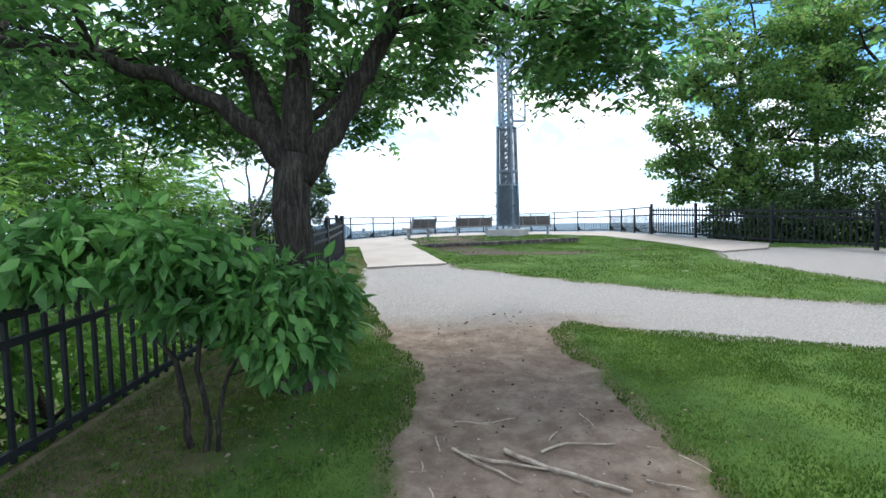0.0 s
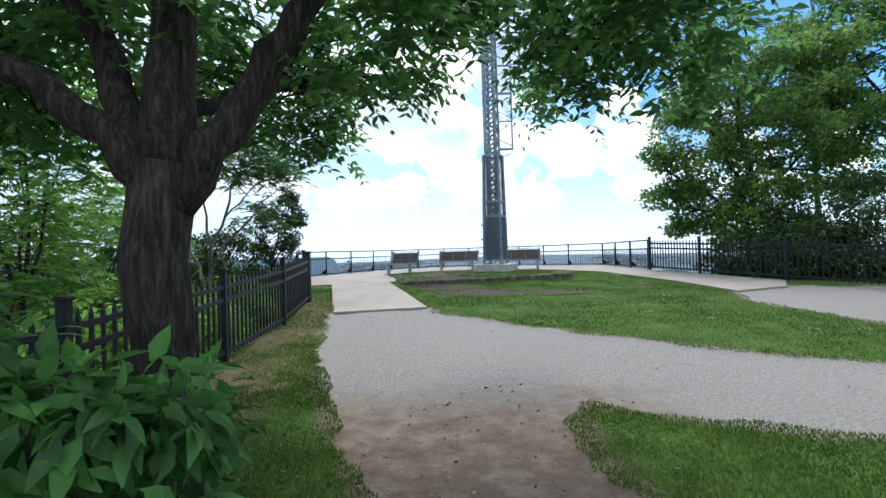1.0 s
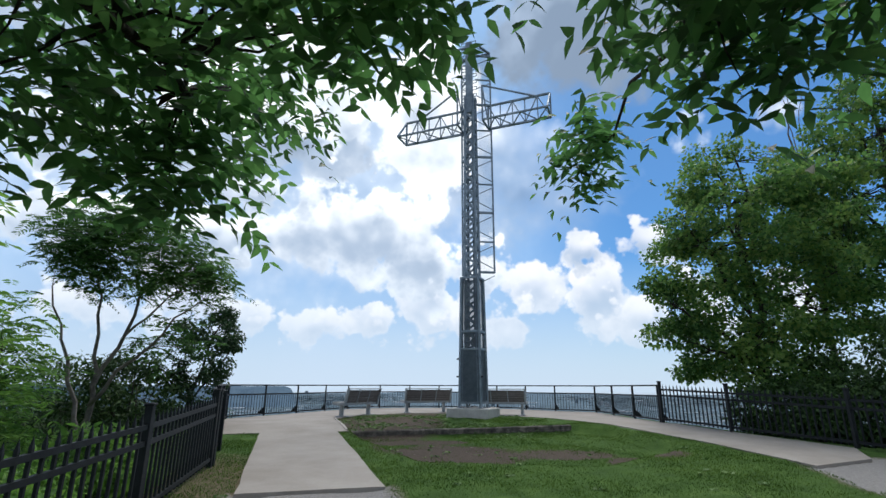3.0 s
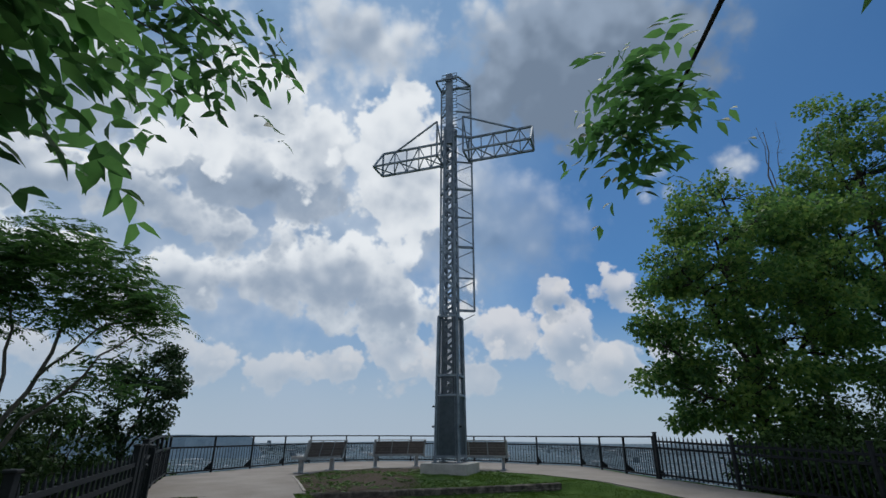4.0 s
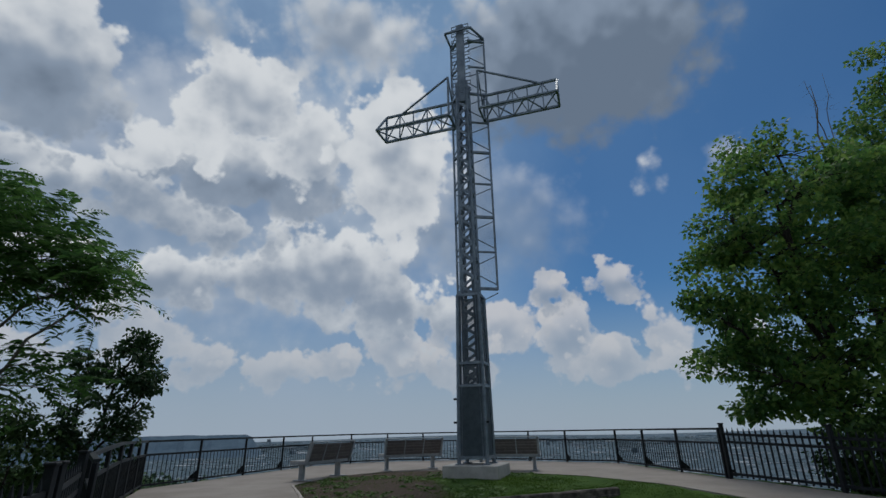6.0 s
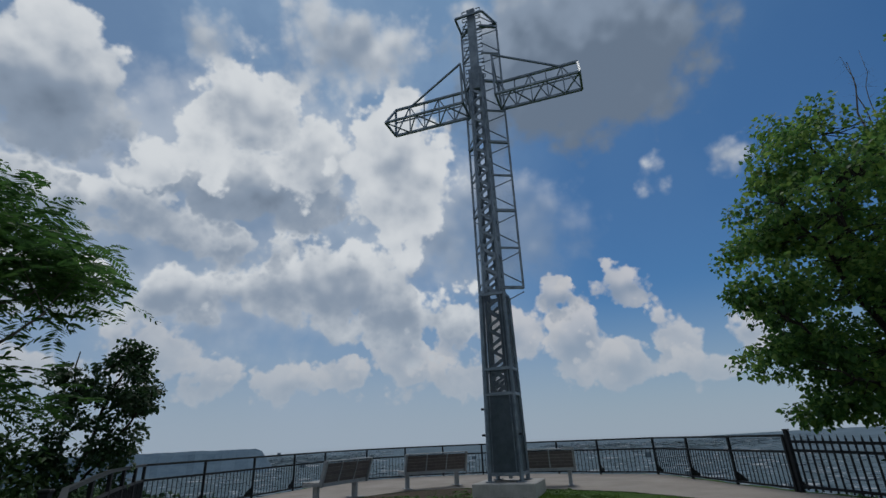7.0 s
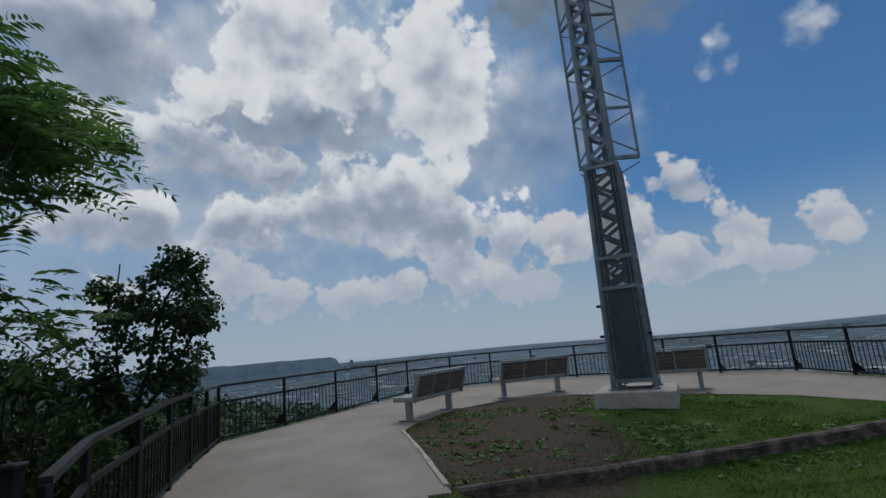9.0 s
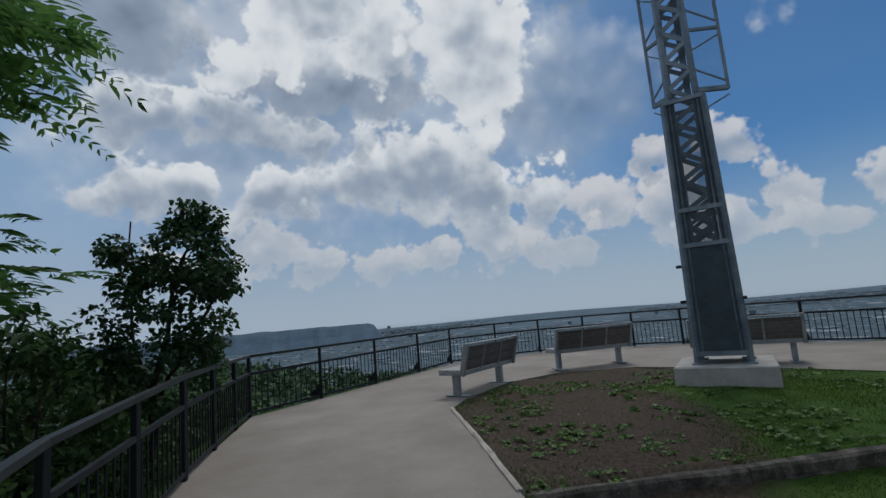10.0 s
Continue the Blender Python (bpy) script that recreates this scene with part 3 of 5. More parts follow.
def bare_soil(x, y):
    spots = ((1.3, 14.6, 1.7, 1.4, 1.0), (3.6, 14.6, 1.2, 0.7, 0.8), (4.9, 13.7, 0.9, 0.6, 0.9), (0.0, 19.4, 1.9, 3.6, 0.85), (1.2, 22.4, 2.2, 1.5, 0.9), (0.6, 16.2, 1.6, 0.4, 0.8))
    best = np.zeros(np.shape(x))
    for cx, cy, rx, ry, s in spots:
        best = np.maximum(best, s * (1 - step(np.hypot((x - cx) / rx, (y - cy) / ry), 0.5, 1.15)))
    return best


APPROACH = [(-1.72, 11.05), (0.08, 11.22), (-1.11, 16.72), (-2.83, 16.55)]
make_ground()


def sheet(name, poly, top, thick, mat, label):
    """A cast slab over a polygon that follows the ground."""
    from mathutils.geometry import tessellate_polygon
    pts = []
    for a, b in zip(poly, poly[1:] + poly[:1]):
        n = max(1, int(math.dist(a, b) / 0.5))
        pts += [(a[0] + (b[0] - a[0]) * k / n + rng.normal() * 0.008, a[1] + (b[1] - a[1]) * k / n + rng.normal() * 0.008) for k in range(n)]
    flat = [Vector((x, y, 0)) for x, y in pts]
    tris = tessellate_polygon([flat])
    up = [at(x, y, top) for x, y in pts]
    n = len(pts)
    verts = up + [(x, y, z - thick) for x, y, z in up]
    faces = [tuple(t) for t in tris] + [(k, (k + 1) % n, n + (k + 1) % n, n + k) for k in range(n)]
    me = mesh_from(name, verts, faces, mat)
    bm = bmesh.new()
    bm.from_mesh(me)
    bmesh.ops.recalc_face_normals(bm, faces=bm.faces)
    bm.to_mesh(me)
    bm.free()
    return tagged(new(name, me), label, "pavement", kind="structure")


def plain_lie_sheets():
    sheet("pavement", PLAZA, 0.012, 0.2, M_CONCRETE, "pale worn concrete terrace round the planted bed")
    sheet("pavement", APPROACH, 0.02, 0.16, M_CONCRETE, "pale concrete slab with a broken front edge on gravel")


plain_lie_sheets()


# ---- the steel cross ----
def make_cross():
    root = new("steel_cross")
    root.matrix_world = pose(2.82, 21.0, 1.25, 0, 0, -28)
    tagged(root, "tall galvanised steel lattice cross with cased foot on concrete plinth", "cross")
    H = 4.3                                    # cased foot
    wb, wt_ = 0.36, 0.30
    # corner legs of the cased foot
    for sx in (-1, 1):
        for sy in (-1, 1):
            bm = bmesh.new()
            beam(bm, (sx * wb, sy * wb, 0.0), (sx * wt_, sy * wt_, H), 0.07)
            part("corner_leg", bm, M_STEEL, root)
    for k in range(4):
        m = Matrix.Rotation(k * math.pi / 2, 4, "Z")
        for z0, w0, z1, w1, mat in ((0.14, 0.36, 1.85, 0.334, M_MESH), (1.9, 0.333, 2.42, 0.326, M_PERF), (2.48, 0.325, H, 0.30, M_PERF)):
            bm = bmesh.new()
            bm.faces.new([bm.verts.new(m @ Vector(p)) for p in ((-w0, -w0 - 0.004, z0), (w0, -w0 - 0.004, z0), (w1, -w1 - 0.004, z1), (-w1, -w1 - 0.004, z1))])
            bmesh.ops.solidify(bm, geom=bm.faces[:], thickness=0.004)
            part("mesh_panel", bm, mat, root, "grey perforated panel")
            for s in (-1, 1):
                bm = bmesh.new()
                beam(bm, m @ Vector((s * (w0 - 0.07), -w0 + 0.012, z0)), m @ Vector((s * (w1 - 0.07), -w1 + 0.012, z1)), 0.09, 0.012)
                part("flange", bm, M_STEEL, root)
        for z, w in ((0.16, wb + 0.01), (1.87, 0.35), (2.45, 0.34), (H, wt_ + 0.01)):
            bm = bmesh.new()
            beam(bm, m @ Vector((-w, -w, z)), m @ Vector((w, -w, z)), 0.05, 0.07)
            part("band", bm, M_STEEL, root)
    # lattice on the open faces behind the perforated sheets
    for face in (-1, 1):
        z, k = 1.95, 0
        while z < H - 0.2:
            w = 0.185
            s = -1 if k % 2 else 1
            bm = bmesh.new()
            beam(bm, (-w * s, face * 0.275, z), (w * s, face * 0.27, z + 0.24), 0.02, 0.075)
            part("lattice_bar", bm, M_STEEL, root)
            if z < 2.4:
                bm = bmesh.new()
                beam(bm, (w * s, face * 0.29, z), (-w * s, face * 0.285, z + 0.24), 0.02, 0.06)
                part("lattice_bar", bm, M_STEEL, root)
            z += 0.25
            k += 1
    for s in (-1, 1):
        bm = bmesh.new()
        beam(bm, (s * 0.19, -0.29, 0.2), (s * 0.17, -0.27, H), 0.06, 0.04)
        part("mast_leg", bm, M_STEEL, root)
    # mast
    top = 13.78
    for sx in (-1, 1):
        for sy in (-1, 1):
            bm = bmesh.new()
            beam(bm, (sx * 0.21, sy * 0.19, H), (sx * 0.16, sy * 0.15, top - 2.2), 0.075)
            part("mast_leg", bm, M_STEEL, root)
    z, k = H, 0
    while z < top - 2.3:
        t = (z - H) / (top - H)
        wx, wy = 0.21 - 0.05 * t, 0.19 - 0.04 * t
        s = 1 if k % 2 else -1
        for f in (-1, 1):
            bm = bmesh.new()
            beam(bm, (-wx * s, f * wy, z), (wx * s, f * wy, z + 0.28), 0.03, 0.075)
            part("lattice_bar", bm, M_STEEL, root)
            bm = bmesh.new()
            beam(bm, (f * wx, -wy * s, z), (f * wx, wy * s, z + 0.28), 0.03, 0.06)
            part("lattice_bar", bm, M_STEEL, root)
        z += 0.26
        k += 1
    bm = bmesh.new()
    box(bm, (0.09, 0.02, (H + top - 2.2) / 2), (0.10, 0.09, top - 2.2 - H), bevel=0.006)
    part("cable_tray", bm, M_MESH, root, "dark grey cable tray")
    # flat spar above the arms
    bm = bmesh.new()
    box(bm, (0, -0.10, 12.42), (0.26, 0.14, 3.2), bevel=0.015)
    part("spar", bm, M_STEEL, root, "smooth grey box spar")
    # lamp frame behind the mast
    fy = 0.42
    for x in (-0.50, 0.70):
        bm = bmesh.new()
        beam(bm, (x, fy, H + 0.25), (x, fy, top - 0.05), 0.055)
        part("frame_post", bm, M_STEEL, root)
    z = H + 0.27
    k = 0
    while z < top - 0.2:
        for x0, x1 in ((0.18, 0.70), (-0.18, -0.50)):
            bm = bmesh.new()
            beam(bm, (x0, 0.15, z), (x1, fy, z), 0.075 if k % 2 == 0 else 0.05)
            part("bracket", bm, M_STEEL, root)
            for s in (-1, 1):
                bm = bmesh.new()
                beam(bm, (x0, 0.15, z + 0.42 * s), (x1, fy, z + 0.12 * s), 0.026)
                part("brace", bm, M_STEEL, root)
        z += 1.12
        k += 1
    for x0, x1 in ((0.17, 0.69), (-0.49, -0.17)):
        bm = bmesh.new()
        box(bm, ((x0 + x1) / 2, fy, (H + 0.27 + top) / 2), (x1 - x0, 0.003, top - H - 0.4))
        part("wire_screen", bm, M_WIRE, root, "fine wire screen")
    for a, b in (((-0.5, fy), (0.70, fy)), ((0.70, fy), (0.4, -0.25)), ((0.4, -0.25), (-0.5, -0.25)), ((-0.5, -0.25), (-0.5, fy))):
        bm = bmesh.new()
        beam(bm, (*a, top - 0.1), (*b, top - 0.1), 0.06)
        part("top_frame", bm, M_STEEL, root)
    # rungs up both sides of the spar
    z = 11.2
    while z < top + 0.15:
        for s in (-1, 1):
            bm = bmesh.new()
            x0, x1 = s * 0.14, s * 0.30
            beam(bm, (x0, -0.1, z), (x1, -0.1, z), 0.022)
            beam(bm, (x1, -0.1, z), (x1, -0.1, z + 0.13), 0.022)
            beam(bm, (x1, -0.1, z + 0.13), (x0, -0.1, z + 0.13), 0.022)
            part("rung", bm, M_STEEL, root)
        z += 0.3
    # arms: bottom chords near and far, top chord far
    lo, hi, ny, fy = 10.27, 11.28, -0.36, 0.42
    for s in (-1, 1):
        x0, x1 = 0.50 * s + 0.10, 2.98 * s + 0.03
        arm = new("arm")
        arm.parent = root
        n = 5
        for name, a, b, w in (("chord", (x0, fy, lo), (x1, fy, lo), .075), ("chord", (x0, ny, lo), (x1, ny, lo), .06), ("chord", (x0, fy, hi), (x1, fy, hi), .07),
                              ("end_bar", (x1, ny, lo), (x1, fy, lo), .06), ("end_bar", (x1, fy, lo), (x1, fy, hi), .06), ("end_bar", (x1, ny, lo), (x1, fy, hi), .06),
                              ("end_bar", (x0, ny, lo), (x0, fy, lo), .06), ("end_bar", (x0, fy, lo), (x0, fy, hi), .06),
                              ("mast_post", (x0, ny, lo), (x0, ny, hi + 0.45), .055), ("tie", (x0, ny, hi + 0.45), (x0 + (x1 - x0) * 0.78, fy, hi), .05), ("tie", (x0, ny, hi + 0.45), (x0, fy, lo + 0.2), .04),
                              ("middle_bar", (x0, fy, (lo + hi) / 2), (x1, fy, (lo + hi) / 2), .035)):
            bm = bmesh.new()
            beam(bm, a, b, w)
            part(name, bm, M_STEEL, arm)
        for k in range(n):
            xa, xb = x0 + (x1 - x0) * k / n, x0 + (x1 - x0) * (k + 1) / n
            for a, b in (((xa, fy, lo if k % 2 else hi), (xb, fy, hi if k % 2 else lo)), ((xb, fy, lo), (xb, fy, hi)), ((xa, ny if k % 2 else fy, lo), (xb, fy if k % 2 else ny, lo))):
                bm = bmesh.new()
                beam(bm, a, b, 0.035)
                part("web_bar", bm, M_STEEL, arm)
    # small lamps on the cased foot
    for x, y, z in ((-0.43, -0.30, 1.55), (-0.44, -0.30, 0.98), (0.40, -0.33, 0.98)):
        bm = bmesh.new()
        box(bm, (x, y, z), (0.09, 0.06, 0.05), bevel=0.01)
        part("junction_box", bm, M_PAINTED, root)
    for sx in (-1, 1):
        for sy in (-1, 1):
            bm = bmesh.new()
            box(bm, (sx * wb * 0.95, sy * wb * 0.95, 0.012), (0.2, 0.2, 0.024), bevel=0.004)
            part("base_plate", bm, M_STEEL, root)
    return root


make_cross()
bm = bmesh.new()
box(bm, (0, 0, 0), (1.38, 1.38, 0.42), bevel=0.02)
plinth = part("plinth", bm, M_PLINTH)
plinth.matrix_world = pose(2.82, 21.0, 1.038, 0, 0, -28)
tagged(plinth, "square pale concrete plinth in the planted bed", "plinth")


# ---- railings and fences ----
def guard_rail():
    root = new("guard_rail")
    root.location = at(-5.05, 21.35)
    o = Vector(root.location)
    tagged(root, "black painted metal guard rail with balusters round the terrace", "railing")
    posts = [(-2.97, 14.3), (-3.57, 15.5), (-3.88, 16.7), (-4.2, 17.9), (-4.52, 19.1), (-4.82, 20.3), (-5.08, 21.38), (-4.27, 22.85), (-3.45, 24.45), (-2.6, 26.1), (-1.8, 27.7), (-0.4, 28.4), (1.0, 28.75), (2.4, 28.7), (3.8, 28.3), (5.0, 27.65),
             (6.1, 26.7), (7.05, 25.5), (8.3, 24.25), (8.15, 22.3), (8.0, 20.4), (7.9, 18.62)]
    bmp = bmesh.new()
    box(bmp, (0, 0, 0.51), (0.055, 0.055, 1.02), bevel=0.004)
    mp = bpy.data.meshes.new("post")
    bmp.to_mesh(mp)
    mp.materials.append(M_PAINTED)
    bmb = bmesh.new()
    box(bmb, (0, 0, 0.405), (0.014, 0.014, 0.65))
    mb = bpy.data.meshes.new("baluster")
    bmb.to_mesh(mb)
    mb.materials.append(M_PAINTED)
    bmg = bmesh.new()
    vs = [bmg.verts.new(p) for p in ((0.02, -0.02, 0.06), (0.24, -0.02, 0.06), (0.20, -0.02, 0.14), (0.02, -0.02, 0.30), (0.02, 0.02, 0.06), (0.24, 0.02, 0.06), (0.20, 0.02, 0.14), (0.02, 0.02, 0.30))]
    for f in ((0, 1, 2, 3), (7, 6, 5, 4), (0, 4, 5, 1), (1, 5, 6, 2), (2, 6, 7, 3), (3, 7, 4, 0)):
        bmg.faces.new([vs[i] for i in f])
    bmesh.ops.recalc_face_normals(bmg, faces=bmg.faces)
    mg = bpy.data.meshes.new("gusset")
    bmg.to_mesh(mg)
    mg.materials.append(M_PAINTED)
    for k, (x, y) in enumerate(posts):
        p = piece("post", mp, root, Matrix.Translation(Vector(at(x, y)) - o))
        if k > 6:
            piece("gusset", mg, p, Matrix.Rotation(math.atan2(y - 22, x - 2), 4, "Z"))
    for (ax, ay), (bx, by) in zip(posts, posts[1:]):
        a, b = Vector(at(ax, ay)) - o, Vector(at(bx, by)) - o
        for name, up, w, h, mat in (("top_rail", 1.035, 0.065, 0.045, M_CAP), ("middle_rail", 0.735, 0.04, 0.045, M_PAINTED), ("bottom_rail", 0.08, 0.04, 0.04, M_PAINTED)):
            bm = bmesh.new()
            beam(bm, a + Vector((0, 0, up)), b + Vector((0, 0, up)), w, h)
            part(name, bm, mat, root)
        n = max(2, round((b - a).length / 0.125))
        for i in range(1, n):
            piece("baluster", mb, root, Matrix.Translation(a.lerp(b, i / n)))


guard_rail()


def picket_fence(posts, label, height=1.13):
    root = new("picket_fence")
    root.location = at(*posts[0])
    o = Vector(root.location)
    tagged(root, label, "fence", "picket fences")
    bm = bmesh.new()
    box(bm, (0, 0, height / 2), (0.075, 0.075, height), bevel=0.004)
    mp = bpy.data.meshes.new("post")
    bm.to_mesh(mp)
    mp.materials.append(M_PAINTED)
    bm = bmesh.new()
    box(bm, (0, 0, height + 0.01), (0.1, 0.1, 0.03), bevel=0.008)
    mc = bpy.data.meshes.new("cap")
    bm.to_mesh(mc)
    mc.materials.append(M_PAINTED)
    bm = bmesh.new()
    box(bm, (0, 0, 0.52), (0.026, 0.026, 0.92))
    tip = bmesh.ops.create_cone(bm, segments=4, radius1=0.02, radius2=0.0, depth=0.09, matrix=Matrix.Translation((0, 0, 1.02)) @ Matrix.Rotation(math.pi / 4, 4, "Z"))
    mk = bpy.data.meshes.new("picket")
    bm.to_mesh(mk)
    mk.materials.append(M_PAINTED)
    for x, y in posts:
        p = piece("post", mp, root, Matrix.Translation(Vector(at(x, y)) - o))
        piece("cap", mc, p, Matrix())
    for (ax, ay), (bx, by) in zip(posts, posts[1:]):
        a, b = Vector(at(ax, ay)) - o, Vector(at(bx, by)) - o
        for up in (0.12, 0.76, 0.92):
            bm = bmesh.new()
            beam(bm, a + Vector((0, 0, up)), b + Vector((0, 0, up)), 0.04, 0.05)
            part("rail", bm, M_PAINTED, root)
        n = max(2, round((b - a).length / 0.135))
        for i in range(1, n):
            piece("picket", mk, root, Matrix.Translation(a.lerp(b, i / n)))
    return root


picket_fence([(-2.75, -2.2), (-2.62, 0.3), (-2.53, 2.5), (-2.46, 5.1), (-2.4, 7.65), (-2.35, 9.95), (-2.62, 12.78)], "black spear-topped metal picket fence along the verge")
picket_fence([(-2.62, 12.9), (-3.06, 14.2)], "short black metal picket fence joining the guard rail")
picket_fence([(7.9, 18.5), (8.43, 16.3), (9.32, 13.85), (10.3, 11.6), (11.4, 9.4)], "black spear-topped metal picket fence beside the terrace")


# ---- benches ----
def make_bench(centre, turn):
    """Faces +y; the back stands towards -y."""
    root = new("bench")
    x, y = centre
    root.matrix_world = Matrix.Translation(at(x, y, 0.015)) @ pose(0, 0, 0, 0, 0, turn)
    half = 0.93
    for s in (-1, 1):
        px = s * (half - 0.16)
        bm = bmesh.new()
        box(bm, (px, 0.06, 0.2), (0.09, 0.13, 0.36), bevel=0.006)
        leg = part("leg", bm, M_BENCHFRAME, root)
        bm = bmesh.new()
        box(bm, (px, 0.04, 0.01), (0.14, 0.46, 0.02), bevel=0.004)
        part("foot_plate", bm, M_BENCHFRAME, leg)
        bm = bmesh.new()
        box(bm, (s * half, 0.05, 0.40), (0.055, 0.50, 0.06), bevel=0.008)
        part("seat_end", bm, M_BENCHFRAME, root)
        bm = bmesh.new()
        beam(bm, (s * half, -0.17, 0.36), (s * half, -0.31, 0.88), 0.055, 0.085)
        part("back_end", bm, M_BENCHFRAME, root)
    for k in range(4):
        bm = bmesh.new()
        box(bm, (0, -0.09 + 0.115 * k, 0.445), (2 * half + 0.05, 0.105, 0.035), bevel=0.006)
        part("seat_slat", bm, M_SEAT, root, "pale grey slat")
    for k in range(5):
        t = (k + 0.5) / 5
        bm = bmesh.new()
        m = pose(0, -0.175 - 0.13 * t, 0.44 + 0.40 * t, 15.5)
        box(bm, (0, 0, 0), (2 * half - 0.06, 0.028, 0.078), m, bevel=0.004)
        part("back_slat", bm, M_SLAT, root, "brown slat")
    bm = bmesh.new()
    box(bm, (0, -0.315, 0.885), (2 * half + 0.06, 0.095, 0.03), bevel=0.008)
    part("top_rail", bm, M_BENCHFRAME, root)
    bm = bmesh.new()
    box(bm, (0, -0.165, 0.395), (2 * half, 0.03, 0.07), bevel=0.006)
    part("lower_rail", bm, M_BENCHFRAME, root)
    for s in (-0.31, 0.31):
        bm = bmesh.new()
        beam(bm, (s * 1.0, -0.19, 0.42), (s * 1.0, -0.325, 0.87), 0.035, 0.02)
        part("back_strap", bm, M_BENCHFRAME, root)
    return root


for c, turn, label in (((-1.03, 22.2), 58.0, "grey steel bench with brown slatted back beside the bed's corner"), ((1.48, 24.25), 18.0, "grey steel bench with brown slatted back on the terrace"),
                       ((4.1, 22.72), -24.0, "grey steel bench with brown slatted back behind the cross")):
    tagged(make_bench(c, turn), label, "bench", "benches round the cross")


# ---- edging of the bed ----
def timber(a, b, z, w, h, mat, name, label, seed):
    r0 = random.Random(seed)
    d = Vector((b[0] - a[0], b[1] - a[1], 0))
    n = max(3, int(d.length / 0.25))
    m = Matrix.Translation((a[0], a[1], 0)) @ Matrix.Rotation(math.atan2(d.y, d.x), 4, "Z")
    verts, faces = [], []
    for k in range(n + 1):
        x = d.length * k / n
        zz = z(a[0] + d.x * k / n, a[1] + d.y * k / n)
        for y, up in ((-w / 2, 0), (w / 2, 0), (w / 2, h), (w / 2 - 0.02, h + 0.012), (-w / 2 + 0.02, h + 0.01), (-w / 2, h - 0.012)):
            verts.append(m @ Vector((x + r0.uniform(-0.01, 0.01), y + r0.uniform(-0.008, 0.008), zz + up + r0.uniform(-0.008, 0.008) * (up > 0))))
    for k in range(n):
        for j in range(6):
            p, q = k * 6 + j, k * 6 + (j + 1) % 6
            faces.append((p, q, q + 6, p + 6))
    faces += [tuple(range(6))[::-1], tuple(n * 6 + j for j in range(6))]
    me = mesh_from(name, verts, faces, mat)
    bm = bmesh.new()
    bm.from_mesh(me)
    bmesh.ops.recalc_face_normals(bm, faces=bm.faces)
    bm.to_mesh(me)
    bm.free()
    return tagged(new(name, me), label, "timber", "bed edging")


EDGE = [(-0.88, 16.98), (0.98, 17.2), (3.15, 17.55), (4.95, 17.95)]
for course in range(2):
    for k, (a, b) in enumerate(zip(EDGE, EDGE[1:])):
        timber(a, b, lambda x, y: 0.655 + 0.1 * course + 0.012 * (x + 1), 0.13 - 0.015 * course, 0.097, M_TIMBER, "edging_timber", "weathered dark grey squared timber holding the bed", 40 + k + 9 * course)
KERB = [(-0.9, 16.95), (-1.08, 17.9), (-1.32, 19.2), (-1.56, 20.5)]
for k, (a, b) in enumerate(zip(KERB, KERB[1:])):
    timber(a, b, lambda x, y: float(lie(x, y)) - 0.035, 0.065, 0.06, M_KERB, "kerb_board", "bleached timber kerb board between bed and terrace", 70 + k)

# ---- fallen sticks and roots on the trodden earth ----
STICKS = [
    [(0.34, 2.86), (0.53, 2.68), (0.71, 2.56), (0.93, 2.42)],
    [(0.02, 2.90), (0.21, 2.70), (0.39, 2.52)],
    [(0.11, 2.81), (0.34, 2.73), (0.54, 2.65)],
    [(0.56, 2.84), (0.72, 2.94), (1.02, 2.91)],
    [(1.37, 2.87), (1.34, 2.76), (1.42, 2.58), (1.53, 2.45)],
    [(1.58, 2.56), (1.56, 2.48), (1.59, 2.40)],
    [(0.05, 3.27), (0.29, 3.21)],
    [(0.25, 3.23), (0.46, 3.30)],
    [(0.92, 3.35), (0.96, 3.16)],
    [(-0.28, 2.67), (-0.15, 2.67), (-0.16, 2.78)],
    [(1.19, 2.87), (1.38, 2.81)],
    [(0.70, 3.09), (0.63, 2.98)],
    [(-0.08, 3.06), (-0.05, 2.88)],
    [(1.19, 3.09), (1.35, 3.04)],
    [(1.04, 2.53), (1.26, 2.43)],
    [(0.63, 2.47), (0.71, 2.41)],
    [(-0.10, 2.50), (-0.07, 2.39)],
]
for k, line in enumerate(STICKS):
    thick = (0.017, 0.010, 0.012, 0.009, 0.010)[k] if k < 5 else 0.006
    pts = []
    for a, b in zip(line, line[1:]):
        for j in range(3):
            t = j / 3
            pts.append(at(a[0] + (b[0] - a[0]) * t + rng.normal() * 0.006, a[1] + (b[1] - a[1]) * t + rng.normal() * 0.006, thick * 0.5 - 0.02))
    pts.append(at(*line[-1], thick * 0.5 - 0.02))
    v, f = tube_data(pts, [thick * (1 - 0.55 * j / len(pts)) for j in range(len(pts))], 6, 0.3, k)
    tagged(new("stick", mesh_from("stick", v, f, M_TWIG)), "thin dry pale stick lying on trodden earth" if k else "thick worn root lying bare on trodden earth", "stick", "fallen sticks")

